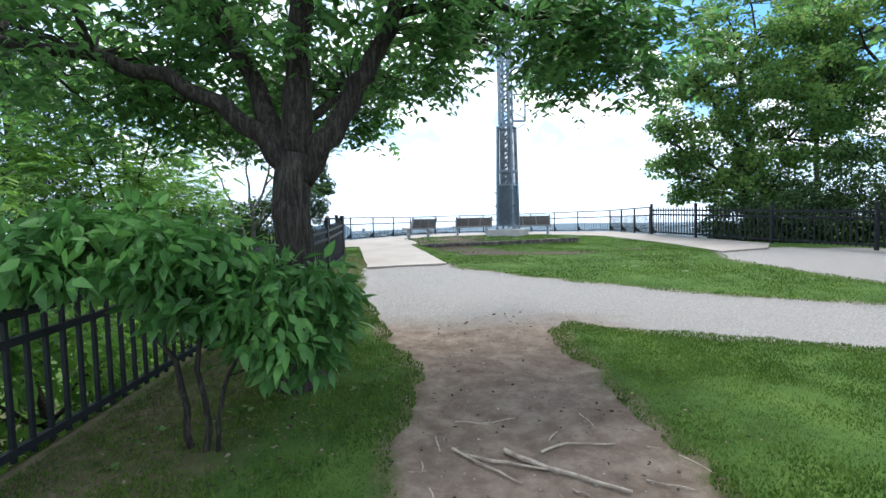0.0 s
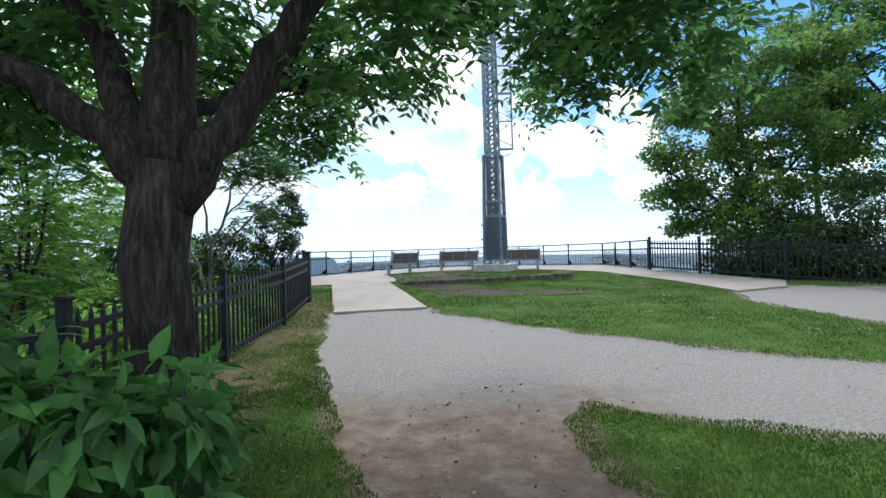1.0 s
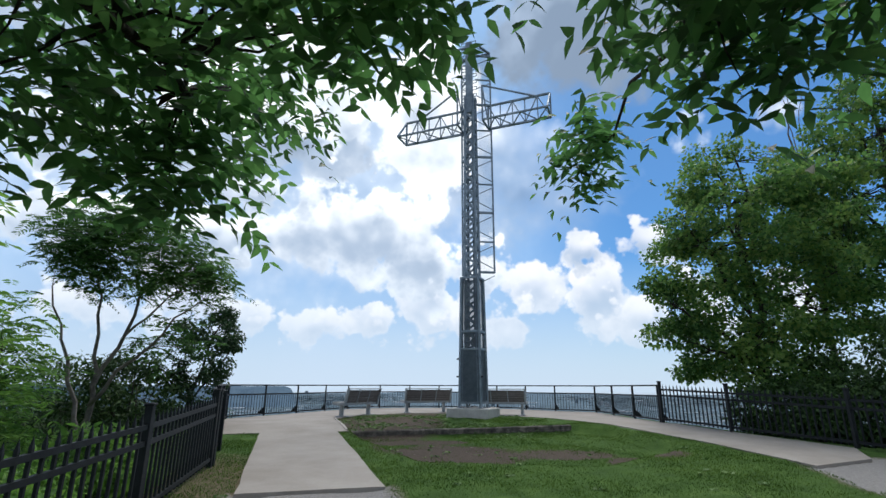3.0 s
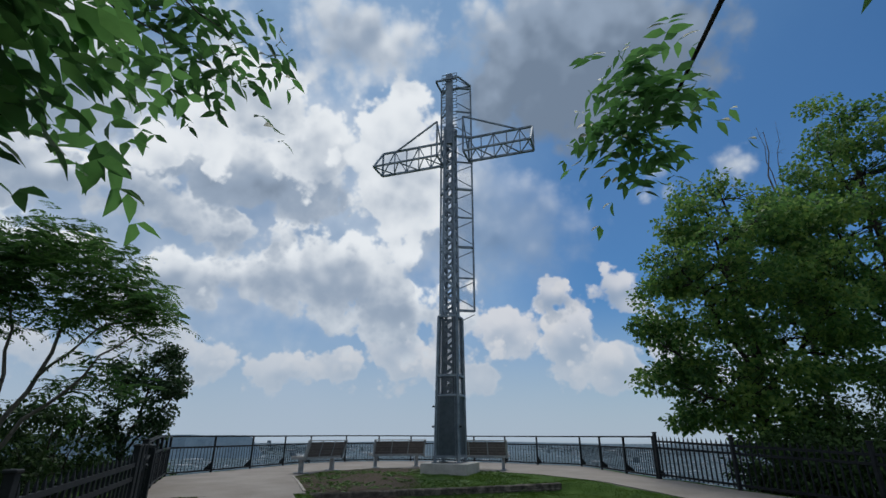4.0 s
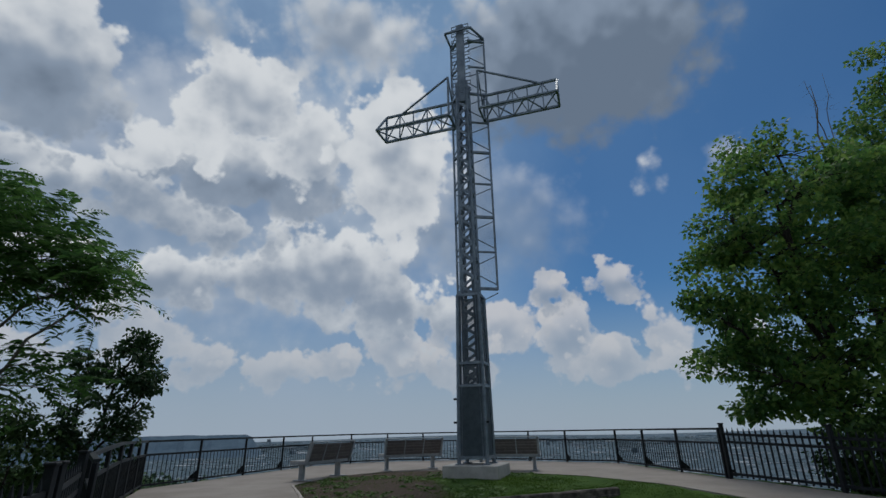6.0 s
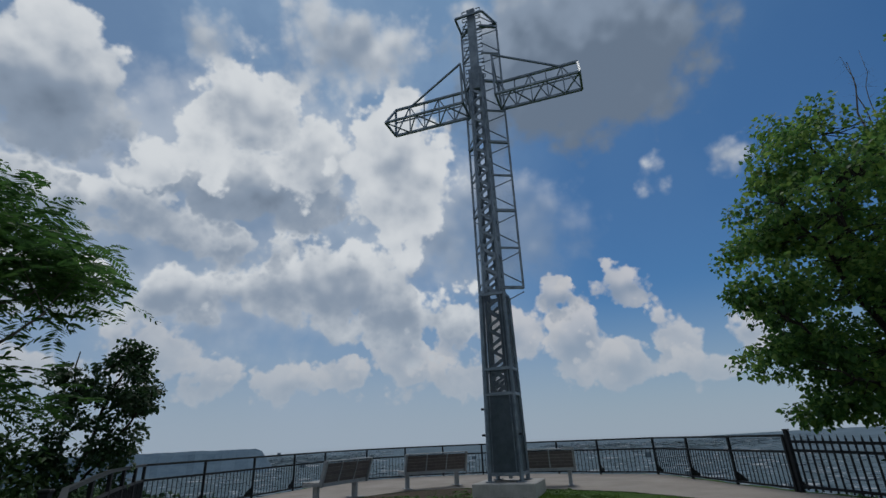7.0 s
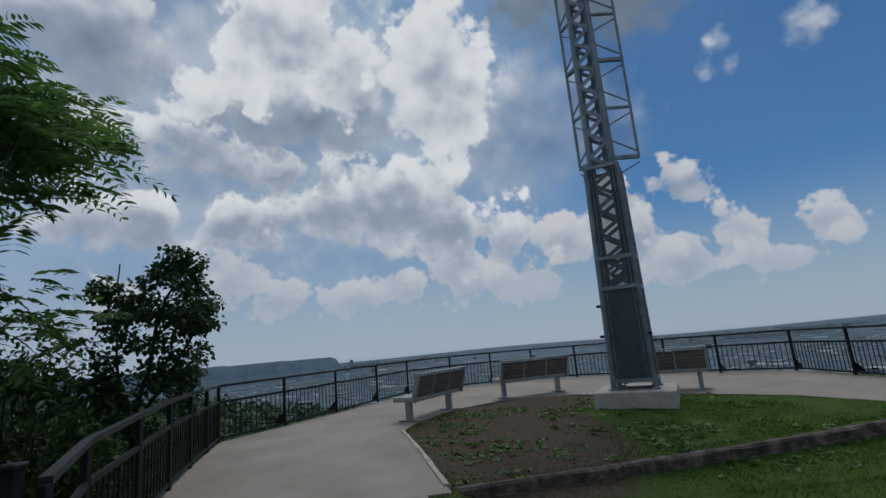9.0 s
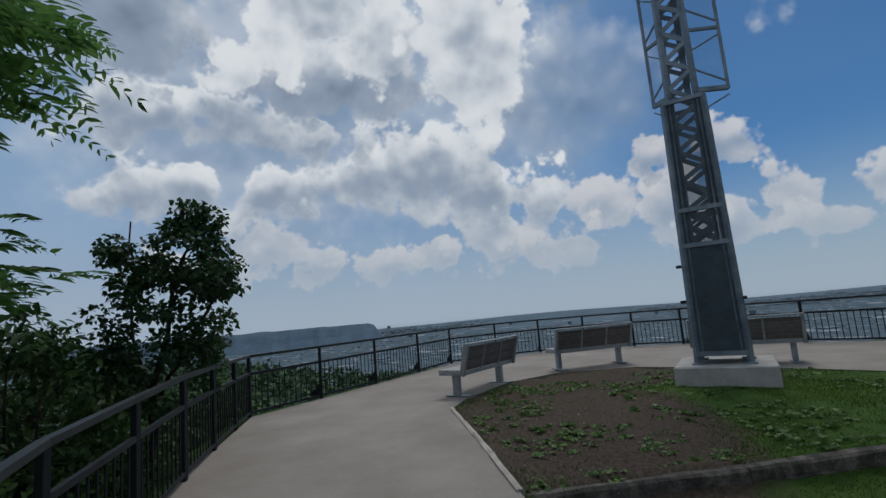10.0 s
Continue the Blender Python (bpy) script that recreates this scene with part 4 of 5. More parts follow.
# ---- trees ----
tree("shade_tree", [
    [(at(-1.25, 4.07, -0.05), 0.25), (at(-1.25, 4.07, 0.35), 0.165), ((-1.22, 4.07, 1.3), 0.148), ((-1.19, 4.07, 2.2), 0.16)],
    [((-1.2, 4.07, 2.05), 0.11), ((-1.75, 4.0, 2.6), 0.07), ((-2.6, 3.8, 2.95), 0.05), ((-4.2, 3.5, 3.0), 0.03)],
    [((-1.22, 4.07, 2.1), 0.11), ((-1.5, 4.15, 2.75), 0.075), ((-1.8, 4.2, 3.4), 0.06), ((-2.3, 4.4, 5.0), 0.03)],
    [((-1.19, 4.07, 2.15), 0.14), ((-1.15, 4.1, 2.8), 0.11), ((-1.1, 4.2, 4.0), 0.08), ((-1.05, 4.3, 6.0), 0.03)],
    [((-1.17, 4.07, 2.0), 0.12), ((-0.82, 4.12, 2.5), 0.09), ((-0.55, 4.2, 3.0), 0.075), ((-0.1, 4.4, 4.0), 0.05), ((0.6, 4.8, 5.0), 0.02)],
    [((-0.4, 4.25, 3.35), 0.05), ((0.5, 4.7, 3.7), 0.035), ((1.3, 5.4, 3.5), 0.022), ((1.75, 7.6, 3.75), 0.010)],
    [((-1.1, 4.15, 2.5), 0.05), ((-0.95, 5.4, 3.1), 0.035), ((-0.95, 6.6, 3.3), 0.015)],
], [((-1.6, 3.6, 5.0), (3.2, 2.6, 1.4), 60), ((1.5, 5.7, 3.4), (0.5, 0.5, 0.45), 22), ((-1.4, 6.15, 3.35), (1.05, 0.75, 0.5), 36), ((-1.0, 6.75, 3.05), (0.3, 0.25, 0.25), 9), ((-3.2, 5.3, 3.8), (1.4, 0.8, 0.7), 32), ((1.5, 4.6, 3.45), (0.85, 0.35, 0.25), 24), ((2.25, 5.2, 3.15), (0.3, 0.35, 0.25), 7), ((-0.2, 6.0, 3.4), (0.4, 0.4, 0.25), 10), ((0.7, 5.6, 3.8), (0.7, 0.5, 0.2), 14), ((1.6, 7.8, 3.75), (0.17, 0.15, 0.18), 7), ((1.95, 5.5, 3.3), (0.35, 0.3, 0.3), 5),
    ((-3.2, 4.2, 3.5), (1.8, 1.8, 1.0), 84), ((0.2, 3.6, 4.0), (1.7, 1.0, 0.6), 34), ((-0.9, 4.4, 3.5), (1.6, 0.8, 0.7), 50), ((-2.2, 5.2, 2.9), (0.9, 0.7, 0.5), 24), ((-0.2, 5.6, 3.75), (0.7, 0.6, 0.3), 16), ((-1.05, 7.9, 4.0), (0.45, 0.3, 0.15), 5)],
    M_BARK, M_LEAF_NEAR, "pointed", 0.15, 0.36, 12, 3, "broad shade tree with dark furrowed forked trunk on the verge", hang=0.75, compound=3)
tree("shrub", [
    [(at(-1.5, 2.95, -0.03), 0.022), ((-1.5, 2.95, 0.9), 0.015), ((-1.45, 2.9, 1.45), 0.008)],
    [(at(-1.6, 3.0, -0.03), 0.024), ((-1.66, 2.97, 0.8), 0.017), ((-2.0, 2.9, 1.5), 0.008)],
    [(at(-1.42, 2.95, -0.03), 0.018), ((-1.33, 2.93, 0.7), 0.012), ((-0.95, 2.9, 1.2), 0.006)],
], [((-2.1, 3.0, 1.5), (0.8, 0.45, 0.28), 72), ((-1.0, 3.2, 1.04), (0.4, 0.34, 0.36), 52), ((-1.5, 3.05, 1.3), (0.45, 0.35, 0.3), 30)], M_BARK, M_LEAF_SHRUB, "pointed", 0.13, 0.18, 30, 5, "leafy green shrub on the verge beside the fence", "shrub", hang=0.6, twig=0.003)
tree("maple_tree", [
    [(at(11.6, 18.8, -0.4), 0.20), ((11.6, 18.8, 2.2), 0.16), ((11.65, 18.8, 5.0), 0.12), ((11.8, 18.8, 9.5), 0.03)],
    [((11.6, 18.8, 2.4), 0.08), ((10.0, 18.5, 3.6), 0.05), ((8.6, 18.4, 4.3), 0.02)],
    [((11.6, 18.8, 3.6), 0.08), ((10.2, 18.3, 5.6), 0.05), ((9.2, 18.2, 7.0), 0.02)],
    [((11.6, 18.8, 3.0), 0.08), ((13.4, 18.5, 4.8), 0.05), ((14.6, 18.2, 6.2), 0.02)],
    [((11.6, 18.8, 1.9), 0.06), ((10.2, 18.0, 2.7), 0.04), ((8.9, 17.8, 3.1), 0.02)],
    [((11.65, 18.8, 5.0), 0.07), ((10.9, 18.4, 7.6), 0.04), ((10.6, 18.2, 9.2), 0.02)],
], boughs((12.4, 18.8, 5.9), (3.6, 3.0, 4.2), 40, 0.95, 9, 5, -0.97) + [((8.9, 18.9, 5.0), (0.85, 1.0, 0.6), 18), ((8.9, 18.9, 3.5), (0.95, 1.0, 0.5), 20), ((9.5, 18.6, 2.6), (0.9, 0.9, 0.35), 14), ((9.6, 18.8, 6.7), (0.7, 0.9, 0.6), 14), ((11.0, 17.4, 2.3), (1.6, 0.9, 0.6), 24)],
    M_BARK, M_LEAF_MAPLE, "broad", 0.13, 0.5, 88, 11, "large full maple tree behind the picket fence", hang=0.3)
tree("tall_tree", [
    [(at(17.4, 18.6, -0.4), 0.22), ((17.4, 18.6, 3.0), 0.18), ((17.5, 18.6, 8.0), 0.12), ((17.6, 18.6, 13.4), 0.03)],
    [((17.4, 18.6, 5.0), 0.08), ((15.8, 18.4, 7.6), 0.05), ((15.0, 18.3, 9.4), 0.02)],
    [((17.5, 18.6, 7.5), 0.07), ((16.4, 18.4, 10.6), 0.035), ((15.8, 18.3, 12.2), 0.015)],
], boughs((17.4, 18.6, 8.4), (3.2, 2.8, 5.6), 34, 1.15, 9, 8, -0.97), M_BARK, M_LEAF_MAPLE, "broad", 0.14, 0.52, 80, 12, "tall leafy tree standing close behind the maple", hang=0.35)
tree("bare_topped_tree", [
    [(at(15.6, 20.5, -0.4), 0.14), ((15.6, 20.5, 4.0), 0.10), ((15.7, 20.4, 9.5), 0.05), ((15.6, 20.2, 13.6), 0.008)],
    [((15.7, 20.4, 9.0), 0.03), ((15.4, 20.1, 11.6), 0.018), ((15.0, 19.9, 13.5), 0.005)],
    [((15.7, 20.4, 10.0), 0.02), ((16.0, 20.3, 12.2), 0.014), ((16.3, 20.2, 14.2), 0.004)],
], [((15.7, 20.2, 12.9), (0.9, 0.5, 1.0), 34), ((15.2, 20.6, 8.0), (1.6, 1.6, 2.6), 60)], M_BARK_PALE, M_LEAF_MAPLE, "broad", 0.15, 0.5, 50, 13, "taller tree with bare dead top branches behind the maple", bare=34, twig=0.004)
tree("sumac_tree", [
    [(at(-6.2, 15.7, -0.2), 0.085), ((-6.1, 15.6, 1.0), 0.065), ((-5.9, 15.5, 2.2), 0.045), ((-5.0, 15.4, 4.3), 0.02)],
    [((-6.1, 15.6, 0.8), 0.055), ((-6.7, 15.7, 2.4), 0.035), ((-7.4, 15.8, 4.0), 0.015)],
    [((-6.0, 15.5, 1.5), 0.045), ((-4.9, 15.3, 2.7), 0.028), ((-3.8, 14.8, 3.6), 0.012)],
    [((-6.0, 15.5, 1.8), 0.045), ((-6.0, 15.2, 3.3), 0.028), ((-6.1, 15.0, 4.8), 0.012)],
    [((-5.5, 15.4, 2.9), 0.028), ((-4.6, 15.1, 3.7), 0.018), ((-3.9, 15.0, 4.0), 0.01)],
], [((-5.4, 15.2, 4.55), (1.9, 1.3, 0.7), 90), ((-3.9, 14.6, 3.95), (0.6, 0.6, 0.35), 16), ((-6.3, 15.4, 5.3), (1.2, 1.0, 0.45), 26), ((-4.6, 15.5, 2.9), (0.9, 0.8, 0.4), 10)], M_BARK_PALE, M_LEAF_SUMAC, "lance", 0.18, 0.5, 10, 17, "spreading sumac tree with open pale branches beyond the fence", compound=7, hang=0.4)
tree("dark_tree", [
    [(at(-5.6, 19.5, -0.2), 0.06), ((-5.5, 19.4, 1.4), 0.045), ((-5.2, 19.3, 2.7), 0.03), ((-4.75, 19.2, 4.0), 0.01)],
    [((-5.5, 19.4, 1.2), 0.04), ((-5.8, 19.4, 2.5), 0.02), ((-5.75, 19.3, 4.0), 0.01)],
    [((-5.4, 19.4, 1.6), 0.03), ((-4.6, 19.2, 2.7), 0.02), ((-4.15, 19.0, 3.3), 0.008)],
], [((-5.3, 19.3, 2.4), (0.85, 0.8, 1.0), 60), ((-4.85, 19.2, 3.4), (0.42, 0.4, 0.55), 24), ((-5.75, 19.3, 3.5), (0.35, 0.4, 0.5), 16), ((-4.4, 19.1, 3.0), (0.35, 0.4, 0.35), 14), ((-4.75, 19.2, 3.95), (0.22, 0.2, 0.15), 6)], M_BARK, M_LEAF_DARK, "broad", 0.08, 0.23, 60, 23, "small dark-leaved tree close beyond the guard rail", hang=0.4, twig=0.007)
tree("dark_conifer", [
    [((-9.5, 11.0, -4.0), 0.2), ((-9.5, 11.0, 2.0), 0.15), ((-9.5, 11.0, 7.5), 0.03)],
], [((-9.5, 11.0, 1.6), (2.2, 2.2, 1.6), 90), ((-9.5, 11.0, 4.2), (1.7, 1.7, 1.8), 80), ((-9.5, 11.0, 6.4), (0.9, 0.9, 1.3), 30)], M_BARK, M_LEAF_DARK, "lance", 0.16, 0.5, 90, 29, "tall dark evergreen tree on the slope beyond the fence", hang=0.5)


def wild(name, x, y, z, r, clumps, leaf, size, seed, label, shape="oval", category="shrub", compound=0, count=60, radius=0.38):
    base = at(x, y, -0.1)
    mid = (x + 0.1, y - 0.05, (base[2] + z) / 2)
    stems = [[(base, 0.05), (mid, 0.035), ((x, y, z + r[2] * 0.5), 0.01)]]
    for k in range(3):
        a = seed + k * 2.1
        stems.append([(mid, 0.025), ((x + math.cos(a) * r[0] * 0.6, y + math.sin(a) * r[1] * 0.6, z + r[2] * 0.3), 0.008)])
    return tree(name, stems, [((x, y, z), r, clumps)], M_BARK, leaf, shape, size, radius, count, seed, label, category, group="growth beyond the fences", compound=compound, hang=0.45, twig=0.008)


L1, L2, L3 = "bright green undergrowth shrub on the slope beyond the fence", "young sumac with long leaflets beyond the fence", "dense dark green shrub beyond the fence"
for k, (x, y, z, rx, ry, rz, n, kind) in enumerate((
        (-3.7, 2.0, -0.1, 0.8, 1.2, 0.8, 60, 0), (-3.9, 4.6, 0.1, 0.9, 1.2, 0.9, 70, 0), (-3.9, 7.2, 0.3, 0.9, 1.3, 0.9, 80, 0), (-4.0, 9.8, 0.4, 0.9, 1.3, 0.9, 70, 0), (-4.2, 12.4, 0.4, 0.8, 1.2, 0.8, 60, 0),
        (-6.0, 5.2, 1.4, 1.4, 1.6, 1.5, 70, 1), (-6.3, 8.6, 1.6, 1.5, 1.7, 1.6, 80, 1), (-6.6, 12.2, 1.9, 1.6, 1.8, 1.6, 90, 1), (-8.6, 15.0, 2.2, 1.8, 1.8, 1.8, 80, 1),
        (-5.6, 18.4, 0.3, 1.0, 1.6, 0.9, 70, 2), (-7.2, 20.8, -0.2, 1.3, 1.6, 1.1, 60, 2), (-6.0, 14.8, 0.1, 1.3, 1.4, 0.9, 60, 0), (-8.0, 18.0, 0.6, 1.5, 1.6, 1.3, 60, 2),
        (-6.6, 18.4, 1.5, 1.1, 1.4, 1.3, 90, 2), (-7.6, 13.2, 1.4, 1.4, 1.4, 1.5, 80, 1), (-5.0, 16.4, 0.1, 0.7, 1.3, 0.7, 60, 0),
        (10.2, 16.6, 1.2, 1.1, 1.3, 1.1, 90, 2), (11.0, 15.2, 1.3, 1.2, 1.4, 1.2, 90, 2), (12.2, 16.8, 1.6, 1.5, 1.4, 1.5, 90, 2), (12.6, 14.0, 1.5, 1.4, 1.4, 1.4, 80, 2),
        (9.9, 15.3, 0.4, 0.8, 1.2, 1.0, 60, 2), (11.2, 14.6, 0.8, 1.1, 1.6, 1.2, 80, 2), (12.4, 12.6, 0.8, 1.2, 1.6, 1.3, 70, 2), (10.6, 17.2, 0.5, 1.3, 0.9, 0.9, 60, 2), (14.2, 11.0, 1.2, 1.6, 1.8, 1.6, 70, 2), (13.6, 15.4, 2.2, 2.0, 1.8, 1.8, 110, 2), (9.6, 19.6, -0.2, 1.0, 1.2, 0.7, 40, 2),
        (-6.5, 22.4, 0.4, 1.3, 1.5, 1.0, 80, 2), (-8.2, 24.0, 0.1, 1.8, 1.8, 1.3, 90, 2), (-9.6, 21.0, 1.2, 1.9, 2.0, 1.7, 110, 2), (-5.8, 8.8, 3.7, 1.5, 1.8, 1.5, 100, 1))):
    if kind == 1:
        wild("young_sumac", x, y, z, (rx, ry, rz), n, M_LEAF_LIGHT, 0.2, 100 + k, L2, "lance", "tree", 6, 7, 0.5)
    else:
        wild("wild_shrub", x, y, z, (rx, ry, rz), n, (M_LEAF_LIGHT, 0, M_LEAF_WILD)[kind], 0.13, 100 + k, (L1, 0, L3)[kind])
tree("overhanging_tree", [
    [(at(9.6, 6.6, -0.2), 0.2), ((9.6, 6.6, 2.4), 0.16), ((9.4, 6.7, 5.5), 0.08)],
    [((9.6, 6.6, 2.6), 0.07), ((8.4, 7.0, 3.6), 0.04), ((7.4, 7.4, 3.8), 0.015)],
], [((9.3, 6.8, 4.6), (1.9, 1.8, 1.6), 90), ((7.7, 7.3, 3.8), (0.7, 0.8, 0.8), 22)], M_BARK, M_LEAF_MAPLE, "broad", 0.16, 0.5, 60, 37, "leafy tree with low boughs beside the gravel path", hang=0.5)


# ---- grass, weeds, pebbles ----
def blades(name, x, y, high, mat, label, seed):
    g = np.random.default_rng(seed)
    n = len(x)
    z = lie(x, y) - 0.005
    a = g.uniform(0, 2 * np.pi, n)
    h = high * g.uniform(0.5, 1.3, n)
    lean = g.uniform(0.1, 0.8, n) * h
    b = g.uniform(0, 2 * np.pi, n)
    w = 0.004 + 0.003 * g.random(n)
    p = np.stack([x, y, z], -1)
    side = np.stack([np.cos(a) * w, np.sin(a) * w, 0 * a], -1)
    tip = p + np.stack([np.cos(b) * lean, np.sin(b) * lean, h], -1)
    verts = np.stack([p - side, p + side, tip], 1).reshape(-1, 3)
    me = bpy.data.meshes.new(name)
    me.vertices.add(len(verts))
    me.vertices.foreach_set("co", verts.astype(np.float32).ravel())
    me.loops.add(n * 3)
    me.loops.foreach_set("vertex_index", np.arange(n * 3, dtype=np.int32))
    me.polygons.add(n)
    me.polygons.foreach_set("loop_start", np.arange(n, dtype=np.int32) * 3)
    me.polygons.foreach_set("loop_total", np.full(n, 3, np.int32))
    me.update(calc_edges=True)
    me.materials.append(mat)
    return tagged(new(name, me), label, "grass", kind="stuff")


def patchy(x, y, s=1.3):
    return np.array([noise.noise((a * s, b * s, 2.0)) + 0.5 * noise.noise((a * s * 3.1, b * s * 3.1, 5.0)) for a, b in zip(x, y)])


def sow(x0, x1, y0, y1, n, thin, seed):
    """Points on grass; thin: how far bare spots open."""
    g = np.random.default_rng(seed)
    x, y = g.uniform(x0, x1, n), g.uniform(y0, y1, n)
    gravel = np.maximum(inside(GRAVEL, x, y), inside(GRAVEL_FAR, x, y))
    paved = np.maximum(inside(PLAZA, x, y), inside(APPROACH, x, y))
    pat = patchy(x, y)
    ok = (gravel + 0.16 * pat < -0.01) & (paved < -0.02) & (inside(TOP, x, y) > 0.02) & (bare_soil(x, y) + 0.5 * pat + 0.25 * g.normal(size=n) < 0.5) & (pat + 0.25 * g.normal(size=n) > thin)
    return x[ok], y[ok]


for name, area, n, thin, high, label in (
        ("lawn", (1.0, 6.0, 0.8, 5.8), 130000, -0.9, 0.026, "short green lawn beside the trodden path"), ("lawn", (6.0, 12.0, 1.0, 5.5), 14000, -0.9, 0.05, "short green lawn farther along the path"),
        ("island_grass", (-1.3, 8.0, 6.0, 16.6), 130000, -0.75, 0.032, "rough green grass between the paths"), ("bed_grass", (-1.6, 6.0, 16.5, 24.0), 130000, -0.3, 0.03, "thin grass on the planted bed"),
        ("verge_grass", (-2.5, 0.2, 1.0, 9.0), 130000, -0.28, 0.028, "worn patchy grass on the verge"), ("verge_grass", (-3.3, -1.2, 9.0, 16.6), 26000, -0.3, 0.035, "dry grass strip between fence and slab")):
    blades(name, *sow(*area, n, thin, n), high, M_GRASS, label, n + 1)


def make_weeds():
    g = np.random.default_rng(77)
    P, W, L = [], [], []
    spots = [(g.uniform(-1.2, 4.5), g.uniform(16.9, 22.5)) for _ in range(1300)] + [(g.uniform(0.0, 6.5), g.uniform(8.0, 16.0)) for _ in range(160)] + [(g.uniform(-2.3, -0.5), g.uniform(2.0, 12.0)) for _ in range(70)]
    for x, y in spots:
        if inside(GRAVEL, np.array([x]), np.array([y]))[0] > 0 or inside(PLAZA, np.array([x]), np.array([y]))[0] > -0.05 or inside(APPROACH, np.array([x]), np.array([y]))[0] > -0.05:
            continue
        if noise.noise((x * 1.1, y * 1.1, 3.0)) < -0.02:
            continue
        size = g.uniform(0.025, 0.07)
        for _ in range(int(g.integers(5, 12))):
            a = g.uniform(0, 6.283)
            P.append((x + g.normal() * 0.03, y + g.normal() * 0.03, float(lie(x, y)) + 0.01))
            W.append((math.cos(a), math.sin(a), g.uniform(0.1, 0.5)))
            L.append(size * g.uniform(0.7, 1.2))
    me = leaves_mesh("weeds", np.array(P), np.array(W), np.array(L), M_WEED, "broad", 5)
    tagged(new("weeds", me), "low broad-leaved weeds scattered over soil and grass", "weeds", kind="stuff")


make_weeds()


def make_pebbles():
    g = np.random.default_rng(99)
    n = 5200
    x, y = np.concatenate([g.uniform(-1.6, 6, 3200), g.uniform(-1.3, 4.5, 2000)]), np.concatenate([g.uniform(1.6, 11, 3200), g.uniform(14.6, 22.8, 2000)])
    keep = (inside(GRAVEL, x, y) > 0) | (bare_soil(x, y) > 0.4)
    x, y = x[keep], y[keep]
    n = len(x)
    z = lie(x, y) - 0.028 * (inside(GRAVEL, x, y) > 0)
    s = 0.004 + 0.009 * g.random(n) ** 4
    octa = np.array(((1, 0, 0), (-0.8, 0.2, 0), (0.1, 0.9, 0.1), (0, -1, 0), (0.1, 0, 0.7), (0, 0, -0.5)))
    v = octa[None] * s[:, None, None] * g.uniform(0.7, 1.4, (n, 1, 3)) + np.stack([x, y, z], -1)[:, None, :]
    f = np.array(((0, 2, 4), (2, 1, 4), (1, 3, 4), (3, 0, 4), (2, 0, 5), (1, 2, 5), (3, 1, 5), (0, 3, 5)))
    faces = (f[None] + (np.arange(n) * 6)[:, None, None]).reshape(-1, 3)
    me = mesh_from("pebbles", v.reshape(-1, 3).tolist(), faces.tolist(), M_PEBBLE)
    tagged(new("pebbles", me), "loose grey pebbles on earth and gravel", "pebbles", kind="stuff")


make_pebbles()


def make_litter():
    """Small dry leaves and chips of bark over the trodden earth and the verge."""
    g = np.random.default_rng(123)
    n = 2600
    x, y = g.uniform(-2.3, 2.2, n), 1.8 + 4.6 * g.random(n) ** 1.4
    near = np.exp(-((x + 1.25) ** 2 + (y - 4.0) ** 2) / 1.2)
    keep = (g.random(n) < 0.35 + near) & (x < 1.9)
    x, y = x[keep], y[keep]
    n = len(x)
    a = g.uniform(0, 6.283, n)
    sunk = 0.025 * (inside(GRAVEL, x, y) > 0)
    me = leaves_mesh("leaf_litter", np.stack([x, y, lie(x, y) + 0.006 - sunk], -1), np.stack([np.cos(a), np.sin(a), g.uniform(-0.02, 0.25, n)], -1), g.uniform(0.012, 0.045, n), M_LITTER, "oval", 15)
    tagged(new("leaf_litter", me), "small dry brown leaves strewn over earth and verge", "litter", kind="stuff")


make_litter()


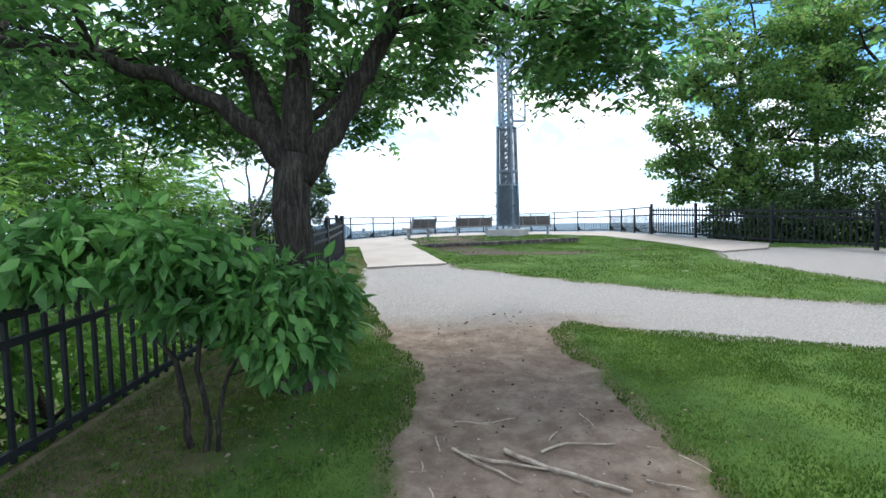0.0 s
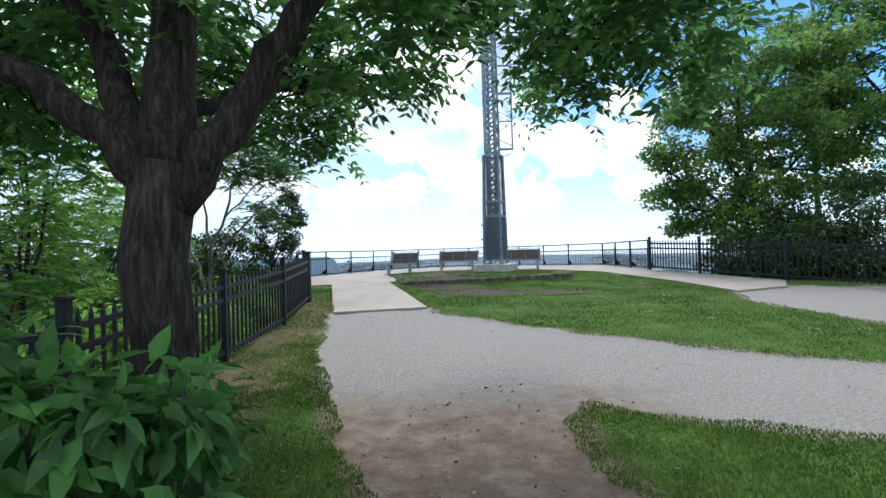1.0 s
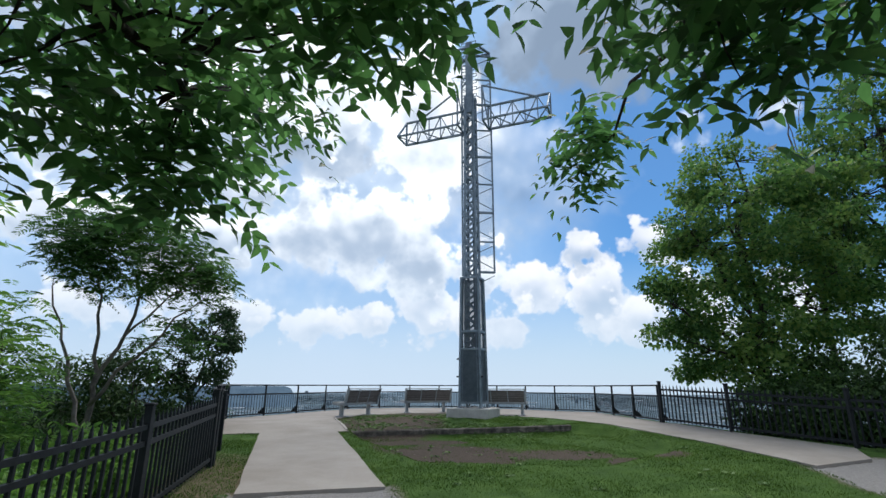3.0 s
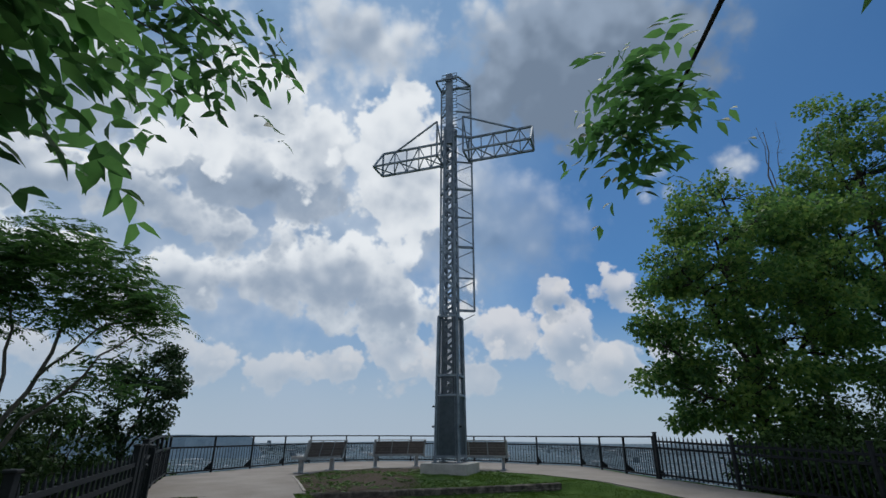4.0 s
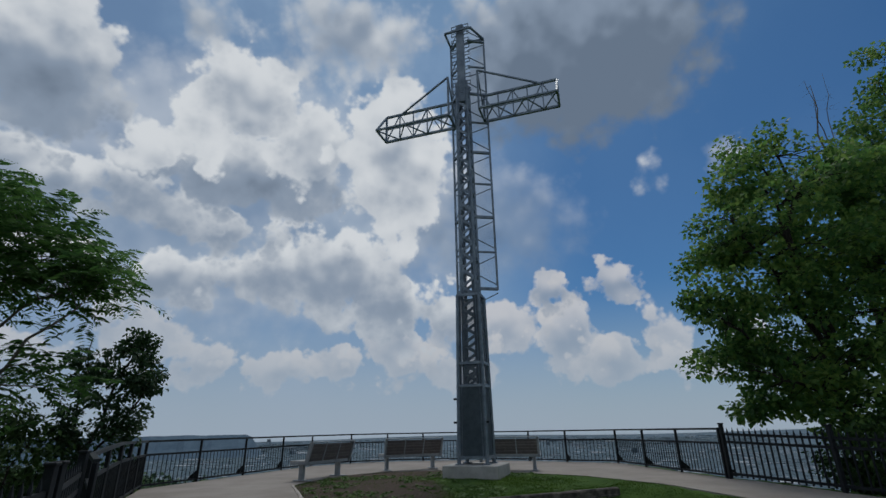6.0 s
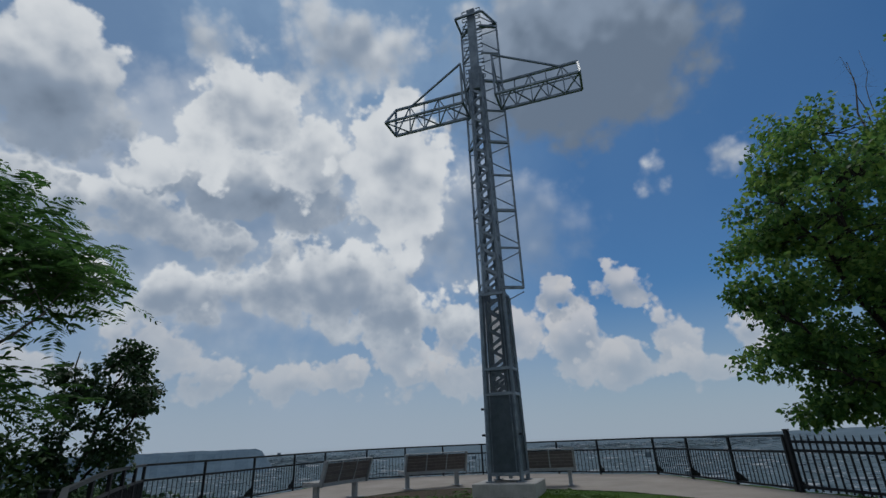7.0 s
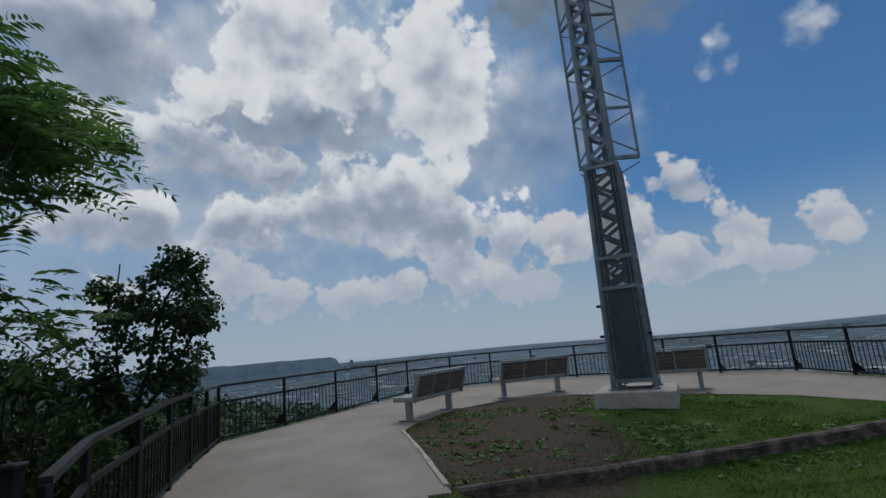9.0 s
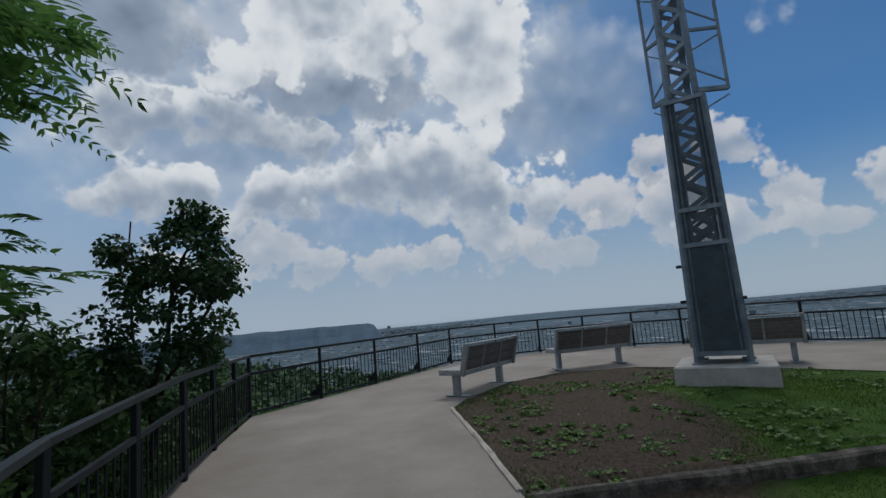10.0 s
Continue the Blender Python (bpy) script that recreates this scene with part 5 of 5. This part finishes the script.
# ---- the town on the plain below ----
def make_town():
    g = np.random.default_rng(41)
    V, F_ = [], []
    for k in range(6500):
        az, d = math.radians(g.uniform(-62, 70)), 500 + 3600 * g.random() ** 1.3
        x, y = d * math.sin(az), d * math.cos(az)
        tall = g.random() < 0.006
        w, l, h = g.uniform(5, 11) * (1 + d / 2600), g.uniform(6, 13) * (1 + d / 2600), (g.uniform(10, 22) if tall else g.uniform(1.2, 2.4))
        if not tall and g.random() < 0.07:
            w, l, h = w * 3.2, l * 2.4, 4
        a = g.uniform(0, 3.1)
        ux, uy = math.cos(a), math.sin(a)
        z = -93 + step(np.array(d), 2600, 4600).item() * 50
        i = len(V)
        for up in (0, h):
            for sx, sy in ((-1, -1), (1, -1), (1, 1), (-1, 1)):
                V.append((x + ux * sx * w / 2 - uy * sy * l / 2, y + uy * sx * w / 2 + ux * sy * l / 2, z + up))
        F_ += [(i + 4, i + 5, i + 6, i + 7)] + [(i + j, i + (j + 1) % 4, i + 4 + (j + 1) % 4, i + 4 + j) for j in range(4)]
    # roofs and woods below are coloured with the haze of distance
    tagged(new("town", mesh_from("town", V, F_, M_HAZED_ROOF)), "far town of pale roofs on the wooded plain, coloured with blue haze", "town", kind="stuff")
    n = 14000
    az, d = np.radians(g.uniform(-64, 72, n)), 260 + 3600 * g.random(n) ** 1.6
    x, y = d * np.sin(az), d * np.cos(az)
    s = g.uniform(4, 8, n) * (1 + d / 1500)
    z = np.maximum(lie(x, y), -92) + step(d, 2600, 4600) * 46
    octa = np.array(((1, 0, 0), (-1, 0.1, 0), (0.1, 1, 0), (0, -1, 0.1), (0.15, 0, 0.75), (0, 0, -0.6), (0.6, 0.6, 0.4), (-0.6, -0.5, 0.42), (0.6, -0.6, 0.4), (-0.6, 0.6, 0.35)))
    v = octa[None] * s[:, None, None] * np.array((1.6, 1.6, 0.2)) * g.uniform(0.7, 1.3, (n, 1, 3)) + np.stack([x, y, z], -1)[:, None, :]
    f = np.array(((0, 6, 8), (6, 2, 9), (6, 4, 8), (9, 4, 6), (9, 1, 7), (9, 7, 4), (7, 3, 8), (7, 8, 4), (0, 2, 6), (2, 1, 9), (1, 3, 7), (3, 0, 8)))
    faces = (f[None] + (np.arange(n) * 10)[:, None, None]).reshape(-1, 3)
    tagged(new("far_woods", mesh_from("far_woods", v.reshape(-1, 3).tolist(), faces.tolist(), M_HAZED_WOOD)), "far woods over the plain below, blue haze in their leaf colour", "woods", kind="stuff")


make_town()


def make_ridge():
    """A long flat-topped wooded ridge at the far side of the plain."""
    V, F_, n = [], [], 90
    for k in range(n + 1):
        deg = -64 + 55 * k / n
        a = radians(deg)
        high = 97 * (1 - step(np.array(deg), -11.2, -9.6).item()) + noise.noise((deg * 0.5, 0, 0)) * 5 + noise.noise((deg * 3.1, 2, 0)) * 2
        for d, up in ((2500, 0.0), (2660, 0.4), (2780, 0.85), (2860, 1.0), (3300, 1.0)):
            d += noise.noise((deg * 0.8, up * 3, 5)) * 60
            V.append((d * math.sin(a), d * math.cos(a), -93 + max(0, high) * up))
    for k in range(n):
        for j in range(4):
            p = k * 5 + j
            F_.append((p, p + 5, p + 6, p + 1))
    # the ridge's blue is haze put into its base colour
    tagged(new("ridge", mesh_from("ridge", V, F_, M_HAZED_RIDGE)), "long flat-topped wooded ridge across the plain, painted haze-blue", "ridge", kind="structure")


make_ridge()


def make_slope_trees():
    """Crowns of the trees down the slope below the terrace."""
    g = np.random.default_rng(61)
    P, W, L = [], [], []
    for k in range(900):
        az, d = math.radians(g.uniform(-75, -8 if k % 4 else 70)), 24 + 165 * g.random() ** 1.3
        x, y = 2 + d * math.sin(az), 24 + d * math.cos(az)
        if inside(TOP, np.array([x]), np.array([y]))[0] > -6:
            continue
        s = g.uniform(1.5, 2.8) * (1 + d / 250)
        z = min(float(lie(x, y)) + 10, 2.2 - s - d * (0.045 + 0.065 * step(np.array(math.degrees(az)), -38, -12).item()) - (2.5 if d < 40 else 0))
        n = 130 if d < 60 else 60
        a = g.normal(size=(n, 3))
        a /= np.linalg.norm(a, axis=1, keepdims=True)
        P.append(np.array((x, y, z)) + a * s * g.uniform(0.55, 1.05, (n, 1)) * np.array((1, 1, 0.85)))
        W.append(a + g.normal(size=(n, 3)) * 0.6)
        L.append(g.uniform(0.5, 1.0, n) * s * (0.2 if d < 60 else 0.36))
    me = leaves_mesh("slope_trees", np.concatenate(P), np.concatenate(W), np.concatenate(L), M_FARGREEN, "broad", 9)
    tagged(new("slope_trees", me), "dense green treetops down the slope below the terrace", "woods", kind="stuff")


make_slope_trees()
